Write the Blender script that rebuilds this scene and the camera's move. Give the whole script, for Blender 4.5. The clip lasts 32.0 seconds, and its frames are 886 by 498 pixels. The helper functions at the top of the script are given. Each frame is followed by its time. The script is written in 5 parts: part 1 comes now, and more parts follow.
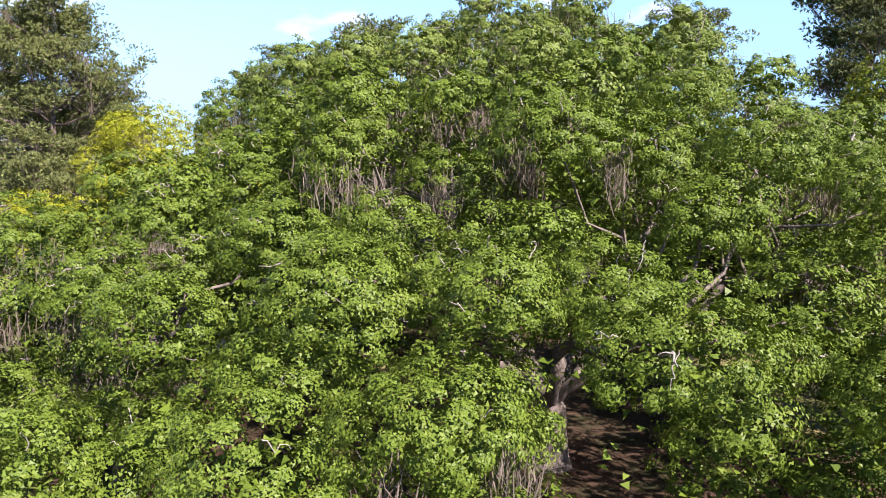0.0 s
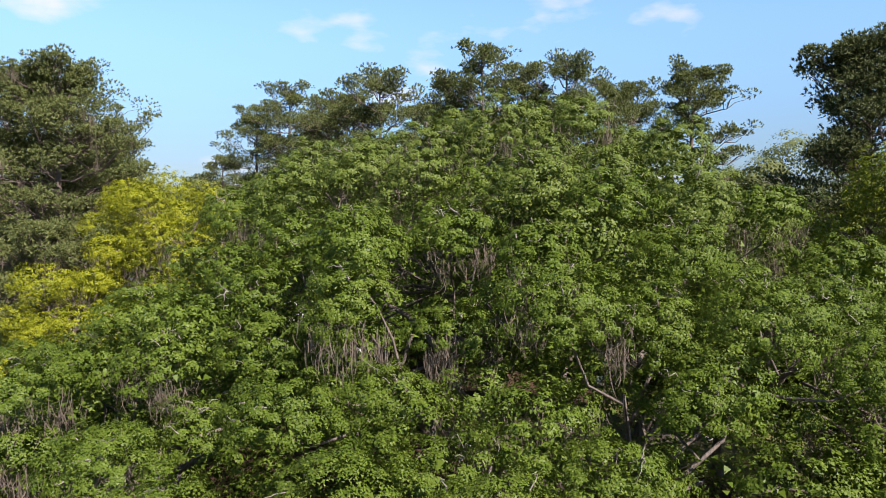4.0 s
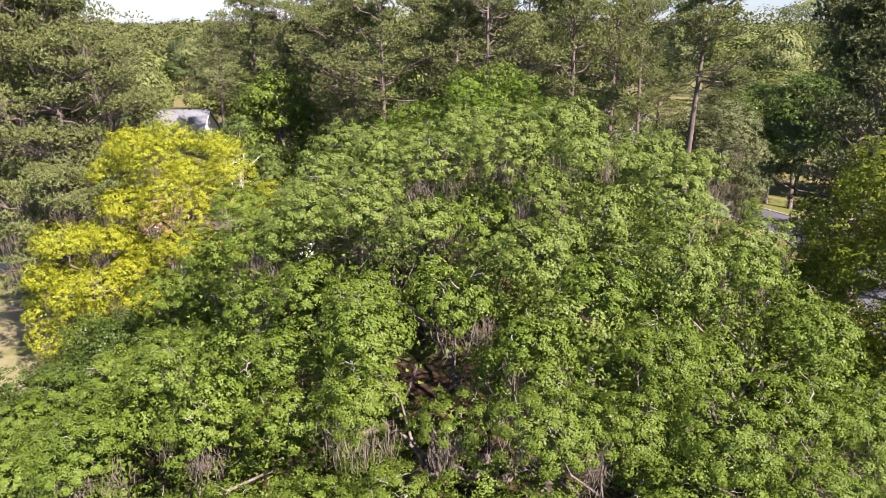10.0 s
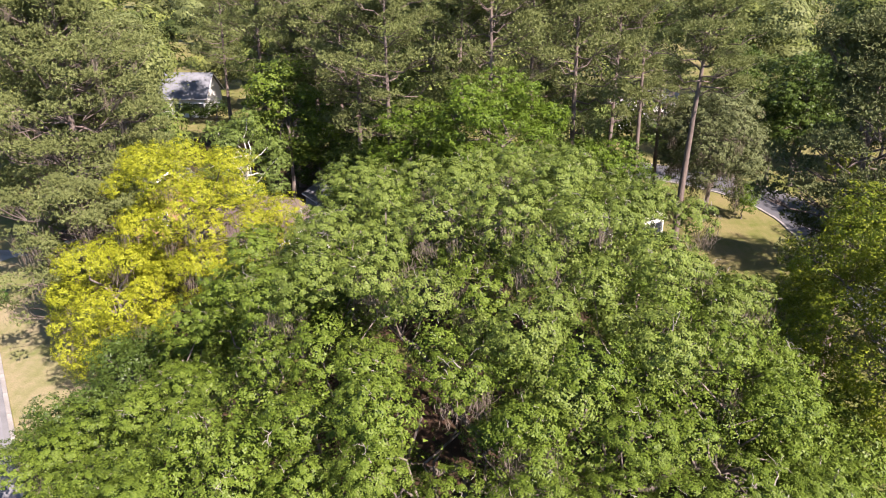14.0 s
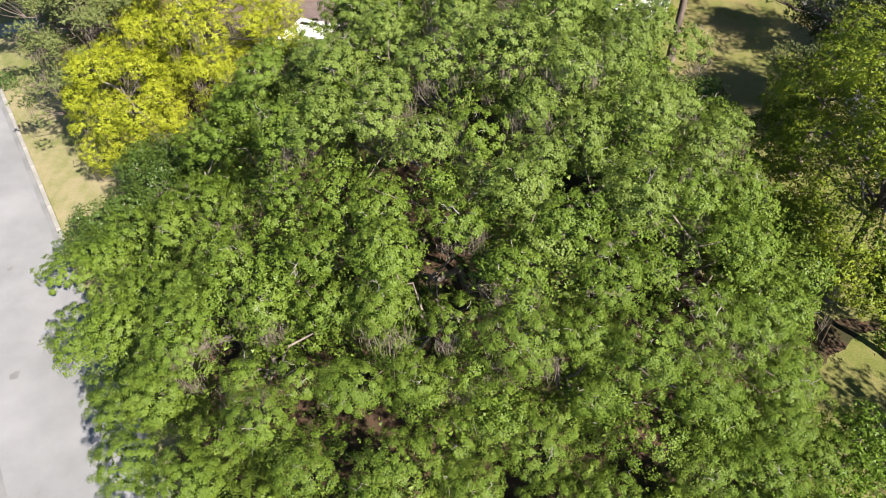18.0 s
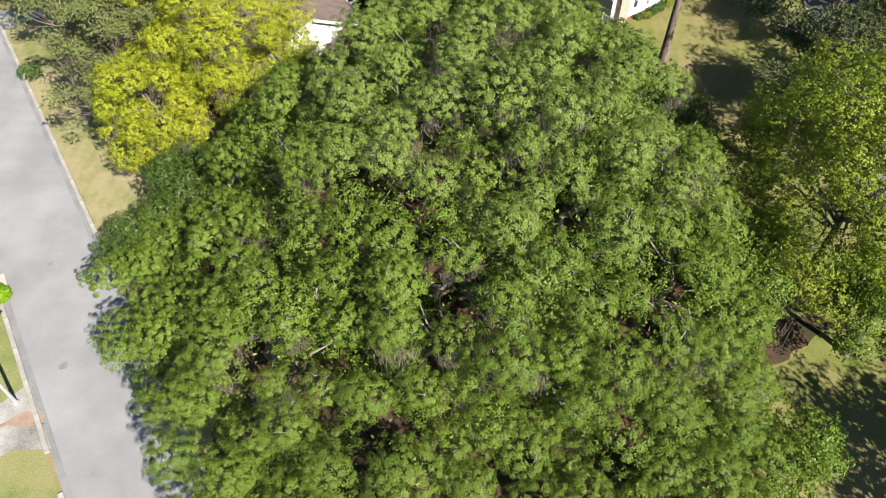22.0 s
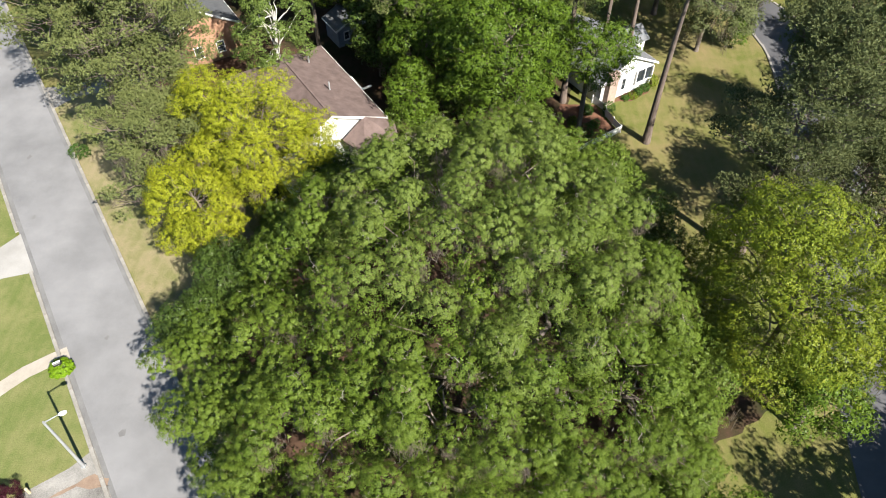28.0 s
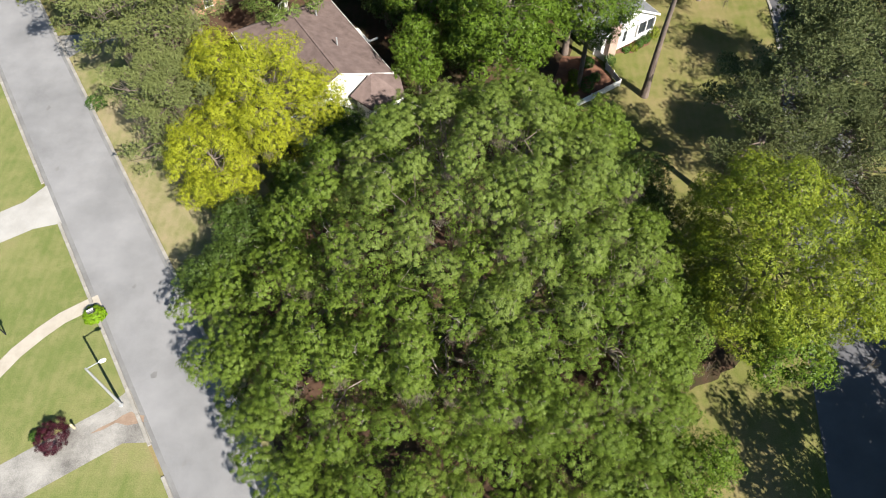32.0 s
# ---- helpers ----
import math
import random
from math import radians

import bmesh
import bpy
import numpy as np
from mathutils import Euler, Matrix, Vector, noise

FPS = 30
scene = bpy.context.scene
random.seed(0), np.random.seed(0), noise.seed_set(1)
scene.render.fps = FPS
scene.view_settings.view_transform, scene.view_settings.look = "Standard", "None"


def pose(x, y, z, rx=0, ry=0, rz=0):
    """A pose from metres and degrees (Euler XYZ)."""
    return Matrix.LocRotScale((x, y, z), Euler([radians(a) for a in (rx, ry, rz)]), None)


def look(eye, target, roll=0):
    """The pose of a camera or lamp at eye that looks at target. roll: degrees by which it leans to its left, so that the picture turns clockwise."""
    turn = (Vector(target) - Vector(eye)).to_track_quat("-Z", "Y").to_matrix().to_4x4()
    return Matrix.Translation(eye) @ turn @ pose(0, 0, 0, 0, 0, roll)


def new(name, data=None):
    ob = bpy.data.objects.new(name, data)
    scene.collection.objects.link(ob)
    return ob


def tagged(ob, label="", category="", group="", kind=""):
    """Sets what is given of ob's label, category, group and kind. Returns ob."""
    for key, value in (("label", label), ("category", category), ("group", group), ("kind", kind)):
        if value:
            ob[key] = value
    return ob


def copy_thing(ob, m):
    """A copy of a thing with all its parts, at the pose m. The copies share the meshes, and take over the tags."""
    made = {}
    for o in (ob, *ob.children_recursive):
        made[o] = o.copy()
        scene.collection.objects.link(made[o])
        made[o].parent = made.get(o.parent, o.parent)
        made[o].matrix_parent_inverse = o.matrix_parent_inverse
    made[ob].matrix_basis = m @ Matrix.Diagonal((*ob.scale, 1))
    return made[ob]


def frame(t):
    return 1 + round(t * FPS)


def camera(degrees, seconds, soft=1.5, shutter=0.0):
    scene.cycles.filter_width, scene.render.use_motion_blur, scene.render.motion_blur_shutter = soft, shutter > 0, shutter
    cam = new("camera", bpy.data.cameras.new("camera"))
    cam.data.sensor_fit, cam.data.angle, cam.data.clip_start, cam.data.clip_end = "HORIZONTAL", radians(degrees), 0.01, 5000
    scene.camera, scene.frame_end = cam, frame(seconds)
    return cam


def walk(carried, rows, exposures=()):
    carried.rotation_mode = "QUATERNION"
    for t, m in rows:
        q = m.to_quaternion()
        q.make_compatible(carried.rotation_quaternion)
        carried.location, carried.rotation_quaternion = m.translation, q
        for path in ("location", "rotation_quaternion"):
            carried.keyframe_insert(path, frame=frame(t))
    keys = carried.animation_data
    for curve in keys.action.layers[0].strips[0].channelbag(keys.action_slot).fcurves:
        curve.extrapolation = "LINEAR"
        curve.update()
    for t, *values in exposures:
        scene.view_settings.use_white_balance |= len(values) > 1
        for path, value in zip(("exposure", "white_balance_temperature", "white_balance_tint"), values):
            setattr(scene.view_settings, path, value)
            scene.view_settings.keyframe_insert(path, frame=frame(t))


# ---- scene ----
cam = camera(63.8, 32.0, 1.0)
# seconds, eye x, y, height over the lawn, pitch, yaw
ROWS = [
    (0, 0.000, 0.000, 11.007, -3.54, -0.14),
    (0.5, 0.001, 0.001, 11.234, -3.51, -0.14),
    (1, 0.002, 0.002, 11.591, -3.48, -0.10),
    (1.5, 0.004, 0.004, 12.094, -3.50, -0.04),
    (2, 0.006, 0.006, 12.668, -3.43, 0.02),
    (2.5, 0.008, 0.008, 13.259, -3.39, 0.06),
    (3, 0.010, 0.011, 13.918, -3.42, 0.08),
    (3.5, 0.013, 0.013, 14.635, -3.45, 0.10),
    (5.5, 0.022, 0.024, 17.507, -3.40, 0.17),
    (6, 0.025, 0.027, 18.216, -3.41, 0.19),
    (6.5, 0.027, 0.029, 18.916, -3.58, 0.20),
    (7, 0.030, 0.032, 19.613, -4.68, 0.22),
    (7.5, 0.032, 0.034, 20.314, -8.96, 0.27),
    (8, 0.035, 0.037, 21.026, -13.42, 0.26),
    (8.5, 0.037, 0.040, 21.750, -16.41, 0.20),
    (9, 0.040, 0.042, 22.485, -17.19, 0.24),
    (9.5, 0.042, 0.045, 23.226, -17.57, 0.30),
    (10, 0.045, 0.048, 23.970, -17.76, 0.36),
    (10.5, 0.047, 0.050, 24.710, -17.84, 0.43),
    (11, 0.050, 0.053, 25.446, -17.92, 0.47),
    (11.5, 0.052, 0.056, 26.176, -17.97, 0.52),
    (12, 0.055, 0.058, 26.900, -18.04, 0.58),
    (12.5, 0.057, 0.061, 27.619, -18.13, 0.59),
    (13, 0.060, 0.064, 28.335, -18.27, 0.60),
    (13.5, 0.062, 0.066, 29.049, -19.71, 0.64),
    (14, 0.065, 0.069, 29.761, -22.91, 0.67),
    (14.5, 0.067, 0.072, 30.474, -26.28, 0.65),
    (15, 0.070, 0.074, 31.189, -29.63, 0.69),
    (15.5, 0.072, 0.077, 31.907, -32.49, 0.70),
    (17.5, 0.082, 0.088, 34.792, -43.41, 0.82),
    (18, 0.085, 0.090, 35.518, -44.38, 0.80),
    (18.5, 0.087, 0.093, 36.249, -45.08, 0.86),
    (19, 0.090, 0.096, 36.987, -45.92, 0.93),
    (19.5, 0.092, 0.098, 37.734, -46.86, 0.96),
    (20, 0.095, 0.101, 38.492, -47.78, 1.02),
    (20.5, 0.098, 0.104, 39.262, -48.58, 1.08),
    (21, 0.100, 0.107, 40.046, -49.16, 1.12),
    (21.5, 0.103, 0.110, 40.845, -49.19, 1.13),
    (22, 0.106, 0.113, 41.662, -49.19, 1.19),
    (22.5, 0.109, 0.116, 42.497, -49.25, 1.25),
    (23, 0.112, 0.119, 43.348, -49.29, 1.31),
    (23.5, 0.115, 0.122, 44.217, -49.26, 1.36),
    (24, 0.118, 0.125, 45.100, -49.28, 1.38),
    (24.5, 0.121, 0.129, 45.996, -49.28, 1.44),
    (25, 0.124, 0.132, 46.905, -49.31, 1.46),
    (25.5, 0.127, 0.135, 47.826, -49.31, 1.51),
    (27.5, 0.140, 0.149, 51.548, -49.35, 1.70),
    (28, 0.143, 0.153, 52.483, -49.37, 1.75),
    (28.5, 0.147, 0.156, 53.419, -49.38, 1.82),
    (29, 0.150, 0.160, 54.355, -49.36, 1.87),
    (29.5, 0.153, 0.163, 55.290, -49.38, 1.93),
    (30, 0.156, 0.166, 56.083, -49.35, 2.01),
    (30.5, 0.158, 0.168, 56.695, -49.80, 2.05),
    (31, 0.159, 0.170, 57.138, -51.24, 2.11),
    (31.5, 0.161, 0.171, 57.461, -53.51, 2.17),
    (32, 0.161, 0.172, 57.734, -55.77, 2.22),
]
EXPOSURES = [(0, 2.1, 6350, 26), (1.5, 1.9, 6350, 24), (3, 1.56, 6400, 20), (6, 1.17, 6500, 19), (7, 1.08, 6500, 20), (8, 1.55, 6500, 25), (8.5, 1.95, 6500, 27), (9.2, 2.16, 6500, 28), (13, 2.15, 6600, 28), (15, 2.12, 6600, 24), (18, 2.04, 6500, 12), (25, 1.88, 6450, 10), (32, 1.78, 6450, 10)]
walk(cam, [(t, pose(x, y, z, 90 + pitch, 0, yaw)) for t, x, y, z, pitch, yaw in ROWS], EXPOSURES)

# ---------------------------------------------------------------- light
SUN_DIR = Vector((0.643 * math.cos(radians(41.5)), -0.766 * math.cos(radians(41.5)), math.sin(radians(41.5))))
world = bpy.data.worlds.new("sky")
scene.world = world
world.use_nodes = True
wn, wl = world.node_tree.nodes, world.node_tree.links
wn.clear()
w_out = wn.new("ShaderNodeOutputWorld")
w_bg = wn.new("ShaderNodeBackground")
w_sky = wn.new("ShaderNodeTexSky")
w_sky.sky_type, w_sky.sun_disc = "NISHITA", False
w_sky.sun_elevation, w_sky.sun_rotation = radians(41.5), radians(140.0)
w_sky.air_density, w_sky.dust_density, w_sky.ozone_density = 1.0, 0.3, 1.3
w_bg.inputs["Strength"].default_value = 0.046
# small fair-weather clouds
w_co = wn.new("ShaderNodeTexCoord")
w_map = wn.new("ShaderNodeMapping")
w_map.inputs["Scale"].default_value = (6.5, 6.5, 17.0)
w_map.inputs["Location"].default_value = (0.35, 0.0, 0.2)
w_noise = wn.new("ShaderNodeTexNoise")
w_noise.inputs["Scale"].default_value, w_noise.inputs["Detail"].default_value = 1.0, 5.0
w_ramp = wn.new("ShaderNodeValToRGB")
w_ramp.color_ramp.elements[0].position, w_ramp.color_ramp.elements[1].position = 0.60, 0.76
w_mix = wn.new("ShaderNodeMix")
w_mix.data_type = "RGBA"
w_mix.inputs["B"].default_value = (8.6, 8.4, 8.6, 1)
wl.new(w_co.outputs["Generated"], w_map.inputs["Vector"])
wl.new(w_map.outputs["Vector"], w_noise.inputs["Vector"])
wl.new(w_noise.outputs["Fac"], w_ramp.inputs["Fac"])
w_scale = wn.new("ShaderNodeMath")
w_scale.operation = "MULTIPLY"
w_scale.inputs[1].default_value = 0.75
wl.new(w_ramp.outputs["Color"], w_scale.inputs[0])
wl.new(w_scale.outputs["Value"], w_mix.inputs["Factor"])
w_tint = wn.new("ShaderNodeMix")
w_tint.data_type, w_tint.blend_type = "RGBA", "MULTIPLY"
w_tint.inputs["Factor"].default_value = 1.0
w_sep = wn.new("ShaderNodeSeparateXYZ")
w_band = wn.new("ShaderNodeValToRGB")
w_band.color_ramp.interpolation = "EASE"
w_band.color_ramp.elements[0].color, w_band.color_ramp.elements[1].color = (0.51, 0.64, 0.88, 1), (1.46, 1.82, 1.90, 1)
w_band.color_ramp.elements[0].position, w_band.color_ramp.elements[1].position = 0.0, 0.30
w_high = w_band.color_ramp.elements.new(0.9)
w_high.color = (0.40, 0.52, 0.60, 1)
wl.new(w_co.outputs["Generated"], w_sep.inputs["Vector"])
wl.new(w_sep.outputs["Z"], w_band.inputs["Fac"])
wl.new(w_band.outputs["Color"], w_tint.inputs["B"])
wl.new(w_sky.outputs["Color"], w_tint.inputs["A"])
wl.new(w_tint.outputs["Result"], w_mix.inputs["A"])
wl.new(w_mix.outputs["Result"], w_bg.inputs["Color"])
wl.new(w_bg.outputs["Background"], w_out.inputs["Surface"])

sun_data = bpy.data.lights.new("sun", "SUN")
sun_data.energy, sun_data.angle, sun_data.color = 5.0, radians(0.53), (1.0, 0.94, 0.84)
sun = new("sun", sun_data)
sun.matrix_world = look(SUN_DIR * 200, (0, 0, 0))

# ---------------------------------------------------------------- materials
def mat_base(name):
    m = bpy.data.materials.new(name)
    m.use_nodes = True
    nt = m.node_tree
    return m, nt.nodes, nt.links, nt.nodes["Principled BSDF"]


def noise_node(nodes, links, scale, detail=4.0, rough=0.6, coord=None, stretch=None):
    n = nodes.new("ShaderNodeTexNoise")
    n.inputs["Scale"].default_value, n.inputs["Detail"].default_value, n.inputs["Roughness"].default_value = scale, detail, rough
    if coord is not None:
        if stretch is not None:
            mp = nodes.new("ShaderNodeMapping")
            mp.inputs["Scale"].default_value = stretch
            links.new(coord, mp.inputs["Vector"])
            coord = mp.outputs["Vector"]
        links.new(coord, n.inputs["Vector"])
    return n


def ramp_node(nodes, stops):
    r = nodes.new("ShaderNodeValToRGB")
    e = r.color_ramp.elements
    while len(e) < len(stops):
        e.new(0.5)
    for k, (p, c) in enumerate(stops):
        e[k].position, e[k].color = p, (*c, 1)
    return r


def toned(k, *colours):
    return [tuple(k * v for v in c) for c in colours]


def leaf_mat(name, dark, mid, light, gloss=0.42, through_light=0.11, patch=0.35, hue=0.5, grain=0.55, trees=0.0):
    """Foliage: each leaf its own tone, with slow drifts of tone across the crown and some light coming through."""
    m, nodes, links, b = mat_base(name)
    geo = nodes.new("ShaderNodeNewGeometry")
    dark, mid, light = toned(0.47, dark, mid, light)
    r = ramp_node(nodes, [(0.0, dark), (0.55, mid), (1.0, light)])
    slow = noise_node(nodes, links, patch, 2.0, 0.5, geo.outputs["Position"])
    add = nodes.new("ShaderNodeMath")
    add.operation = "MULTIPLY_ADD"
    add.inputs[1].default_value = hue
    half = nodes.new("ShaderNodeMath")
    half.operation = "MULTIPLY_ADD"
    half.inputs[1].default_value, half.inputs[2].default_value = grain, -0.5 * hue + 0.5 - 0.5 * grain
    links.new(geo.outputs["Random Per Island"], half.inputs[0])
    links.new(half.outputs["Value"], add.inputs[2])
    if not trees:
        links.new(slow.outputs["Fac"], add.inputs[0])
    else:
        # one tone for each tree of a wood
        cell = nodes.new("ShaderNodeTexVoronoi")
        cell.voronoi_dimensions = "2D"
        cell.inputs["Scale"].default_value = trees
        links.new(geo.outputs["Position"], cell.inputs["Vector"])
        one_tone = nodes.new("ShaderNodeSeparateColor")
        links.new(cell.outputs["Color"], one_tone.inputs["Color"])
        links.new(one_tone.outputs["Red"], add.inputs[0])
    links.new(add.outputs["Value"], r.inputs["Fac"])
    links.new(r.outputs["Color"], b.inputs["Base Color"])
    b.inputs["Roughness"].default_value = gloss
    b.inputs["Specular IOR Level"].default_value = 0.10
    tr = nodes.new("ShaderNodeBsdfTranslucent")
    gain = nodes.new("ShaderNodeMix")
    gain.data_type, gain.blend_type = "RGBA", "MULTIPLY"
    gain.inputs["Factor"].default_value = 1.0
    gain.inputs["B"].default_value = (1.15, 1.25, 0.5, 1)
    links.new(r.outputs["Color"], gain.inputs["A"])
    links.new(gain.outputs["Result"], tr.inputs["Color"])
    mix = nodes.new("ShaderNodeMixShader")
    mix.inputs["Fac"].default_value = through_light
    links.new(b.outputs["BSDF"], mix.inputs[1])
    links.new(tr.outputs["BSDF"], mix.inputs[2])
    links.new(mix.outputs["Shader"], nodes["Material Output"].inputs["Surface"])
    return m


def bark_mat(name, a, c, rough=0.9, scale=3.0):
    a, c = toned(0.52, a, c)
    m, nodes, links, b = mat_base(name)
    co = nodes.new("ShaderNodeTexCoord")
    n = noise_node(nodes, links, scale, 6.0, 0.7, co.outputs["Object"], (1, 1, 0.18))
    f = noise_node(nodes, links, scale * 6, 3.0, 0.6, co.outputs["Object"], (1, 1, 0.4))
    r = ramp_node(nodes, [(0.3, a), (0.7, c)])
    links.new(n.outputs["Fac"], r.inputs["Fac"])
    links.new(r.outputs["Color"], b.inputs["Base Color"])
    bump = nodes.new("ShaderNodeBump")
    bump.inputs["Strength"].default_value, bump.inputs["Distance"].default_value = 0.8, 0.05
    links.new(f.outputs["Fac"], bump.inputs["Height"])
    links.new(bump.outputs["Normal"], b.inputs["Normal"])
    b.inputs["Roughness"].default_value = rough
    return m


def plain_mat(name, a, c, rough=0.7, scale=1.5, fine=25.0, bump=0.2, metal=0.0, stretch=None):
    """A surface with a slow drift of tone, a fine grain and a slight relief."""
    a, c = toned(0.66 if min(a) > 0.6 else 0.50, a, c)
    m, nodes, links, b = mat_base(name)
    co = nodes.new("ShaderNodeTexCoord")
    n = noise_node(nodes, links, scale, 4.0, 0.6, co.outputs["Object"], stretch)
    f = noise_node(nodes, links, fine, 3.0, 0.6, co.outputs["Object"])
    mixf = nodes.new("ShaderNodeMath")
    mixf.operation = "MULTIPLY_ADD"
    mixf.inputs[1].default_value = 0.35
    links.new(f.outputs["Fac"], mixf.inputs[0])
    sc = nodes.new("ShaderNodeMath")
    sc.operation = "MULTIPLY"
    sc.inputs[1].default_value = 0.65
    links.new(n.outputs["Fac"], sc.inputs[0])
    links.new(sc.outputs["Value"], mixf.inputs[2])
    r = ramp_node(nodes, [(0.35, a), (0.65, c)])
    links.new(mixf.outputs["Value"], r.inputs["Fac"])
    links.new(r.outputs["Color"], b.inputs["Base Color"])
    bp = nodes.new("ShaderNodeBump")
    bp.inputs["Strength"].default_value, bp.inputs["Distance"].default_value = bump, 0.02
    links.new(f.outputs["Fac"], bp.inputs["Height"])
    links.new(bp.outputs["Normal"], b.inputs["Normal"])
    b.inputs["Roughness"].default_value, b.inputs["Metallic"].default_value = rough, metal
    return m


def grass_mat(name, green, dry, bare, bias=0.0):
    """Mown lawn: green and dry patches at two scales, faint mowing lines, blades as fine grain."""
    green, dry, bare = toned(0.49, green, dry, bare)
    m, nodes, links, b = mat_base(name)
    co = nodes.new("ShaderNodeTexCoord")
    big = noise_node(nodes, links, 0.09, 4.0, 0.55, co.outputs["Object"])
    mid = noise_node(nodes, links, 0.6, 5.0, 0.65, co.outputs["Object"])
    fine = noise_node(nodes, links, 9.0, 4.0, 0.7, co.outputs["Object"])
    wave = nodes.new("ShaderNodeTexWave")
    wave.inputs["Scale"].default_value, wave.inputs["Distortion"].default_value = 0.35, 3.0
    links.new(co.outputs["Object"], wave.inputs["Vector"])
    acc = None
    for src, k in ((big.outputs["Fac"], 0.75), (mid.outputs["Fac"], 0.45), (wave.outputs["Fac"], 0.035)):
        mu = nodes.new("ShaderNodeMath")
        mu.operation = "MULTIPLY_ADD"
        mu.inputs[1].default_value = k
        links.new(src, mu.inputs[0])
        if acc is None:
            mu.inputs[2].default_value = -0.1 + bias
        else:
            links.new(acc, mu.inputs[2])
        acc = mu.outputs["Value"]
    r = ramp_node(nodes, [(0.40, green), (0.56, dry), (0.72, bare)])
    links.new(acc, r.inputs["Fac"])
    fr = ramp_node(nodes, [(0.25, (0.55, 0.58, 0.5)), (0.75, (1.25, 1.25, 1.2))])
    links.new(fine.outputs["Fac"], fr.inputs["Fac"])
    mul = nodes.new("ShaderNodeMix")
    mul.data_type, mul.blend_type = "RGBA", "MULTIPLY"
    mul.inputs["Factor"].default_value = 0.8
    links.new(r.outputs["Color"], mul.inputs["A"])
    links.new(fr.outputs["Color"], mul.inputs["B"])
    links.new(mul.outputs["Result"], b.inputs["Base Color"])
    bp = nodes.new("ShaderNodeBump")
    bp.inputs["Strength"].default_value, bp.inputs["Distance"].default_value = 0.6, 0.06
    links.new(fine.outputs["Fac"], bp.inputs["Height"])
    links.new(bp.outputs["Normal"], b.inputs["Normal"])
    b.inputs["Roughness"].default_value = 0.95
    b.inputs["Specular IOR Level"].default_value = 0.1
    return m


M_OAK = leaf_mat("oak_leaves", (0.050, 0.094, 0.012), (0.148, 0.220, 0.025), (0.252, 0.322, 0.066), gloss=0.46, grain=0.55)
# oak leaf colour lightened and greyed, for billows above about 15 m
M_OAK_TOP = leaf_mat("lightened_oak_leaves", (0.071, 0.112, 0.020), (0.178, 0.246, 0.042), (0.290, 0.352, 0.094), gloss=0.48, grain=0.55)
M_OAK_DARK = leaf_mat("laurel_leaves", (0.038, 0.070, 0.013), (0.085, 0.135, 0.024), (0.140, 0.200, 0.045), gloss=0.38)
M_YELLOW = leaf_mat("spring_oak_leaves", (0.180, 0.208, 0.012), (0.360, 0.400, 0.022), (0.500, 0.490, 0.040), gloss=0.5, hue=0.6)
M_GUM = leaf_mat("sweetgum_leaves", (0.085, 0.130, 0.012), (0.210, 0.270, 0.022), (0.390, 0.410, 0.036), gloss=0.45, hue=0.7)
M_BRIGHT = leaf_mat("maple_leaves", (0.048, 0.095, 0.011), (0.120, 0.198, 0.018), (0.212, 0.300, 0.039), gloss=0.42)
M_PALE = leaf_mat("birch_leaves", (0.080, 0.130, 0.025), (0.160, 0.230, 0.050), (0.270, 0.330, 0.090), gloss=0.45)
M_PINE = leaf_mat("pine_needles", (0.105, 0.130, 0.040), (0.234, 0.270, 0.092), (0.345, 0.382, 0.146), gloss=0.55, through_light=0.15, grain=0.34)
M_PINE_DARK = leaf_mat("cedar_needles", (0.076, 0.096, 0.038), (0.168, 0.196, 0.076), (0.250, 0.280, 0.120), gloss=0.6, through_light=0.12, grain=0.35)
M_SHRUB = leaf_mat("shrub_leaves", (0.030, 0.080, 0.012), (0.080, 0.160, 0.025), (0.150, 0.240, 0.045))
M_LIME = leaf_mat("lime_shrub_leaves", (0.120, 0.230, 0.010), (0.230, 0.400, 0.015), (0.330, 0.500, 0.030))
M_PURPLE = leaf_mat("purple_shrub_leaves", (0.030, 0.006, 0.012), (0.080, 0.016, 0.028), (0.140, 0.040, 0.055))
M_FAR = leaf_mat("woodland_leaves", (0.040, 0.066, 0.018), (0.130, 0.165, 0.040), (0.300, 0.340, 0.085), gloss=0.6, hue=1.0, grain=0.30, trees=0.11)
M_FAR_SPRING = leaf_mat("woodland_spring_leaves", (0.075, 0.115, 0.026), (0.160, 0.215, 0.046), (0.290, 0.340, 0.085), gloss=0.6, hue=0.9, grain=0.30, trees=0.12)
M_FAR_PINE = leaf_mat("woodland_pine_needles", (0.060, 0.076, 0.024), (0.145, 0.165, 0.050), (0.225, 0.235, 0.085), gloss=0.6, hue=0.8, grain=0.30, trees=0.13)
M_MOSS = leaf_mat("spanish_moss", (0.150, 0.118, 0.092), (0.260, 0.212, 0.170), (0.370, 0.310, 0.255), gloss=0.9, through_light=0.2)
M_OAKBARK = bark_mat("oak_bark", (0.110, 0.080, 0.060), (0.290, 0.240, 0.200))
M_TWIG = bark_mat("pale_twigs", (0.200, 0.172, 0.140), (0.440, 0.400, 0.350))
M_PINEBARK = bark_mat("pine_bark", (0.085, 0.060, 0.048), (0.270, 0.205, 0.165))
M_LAWN = grass_mat("lawn", (0.175, 0.195, 0.050), (0.270, 0.238, 0.100), (0.340, 0.262, 0.140))
M_LAWN_GREEN = grass_mat("green_lawn", (0.185, 0.222, 0.070), (0.275, 0.275, 0.115), (0.330, 0.285, 0.150), bias=-0.04)
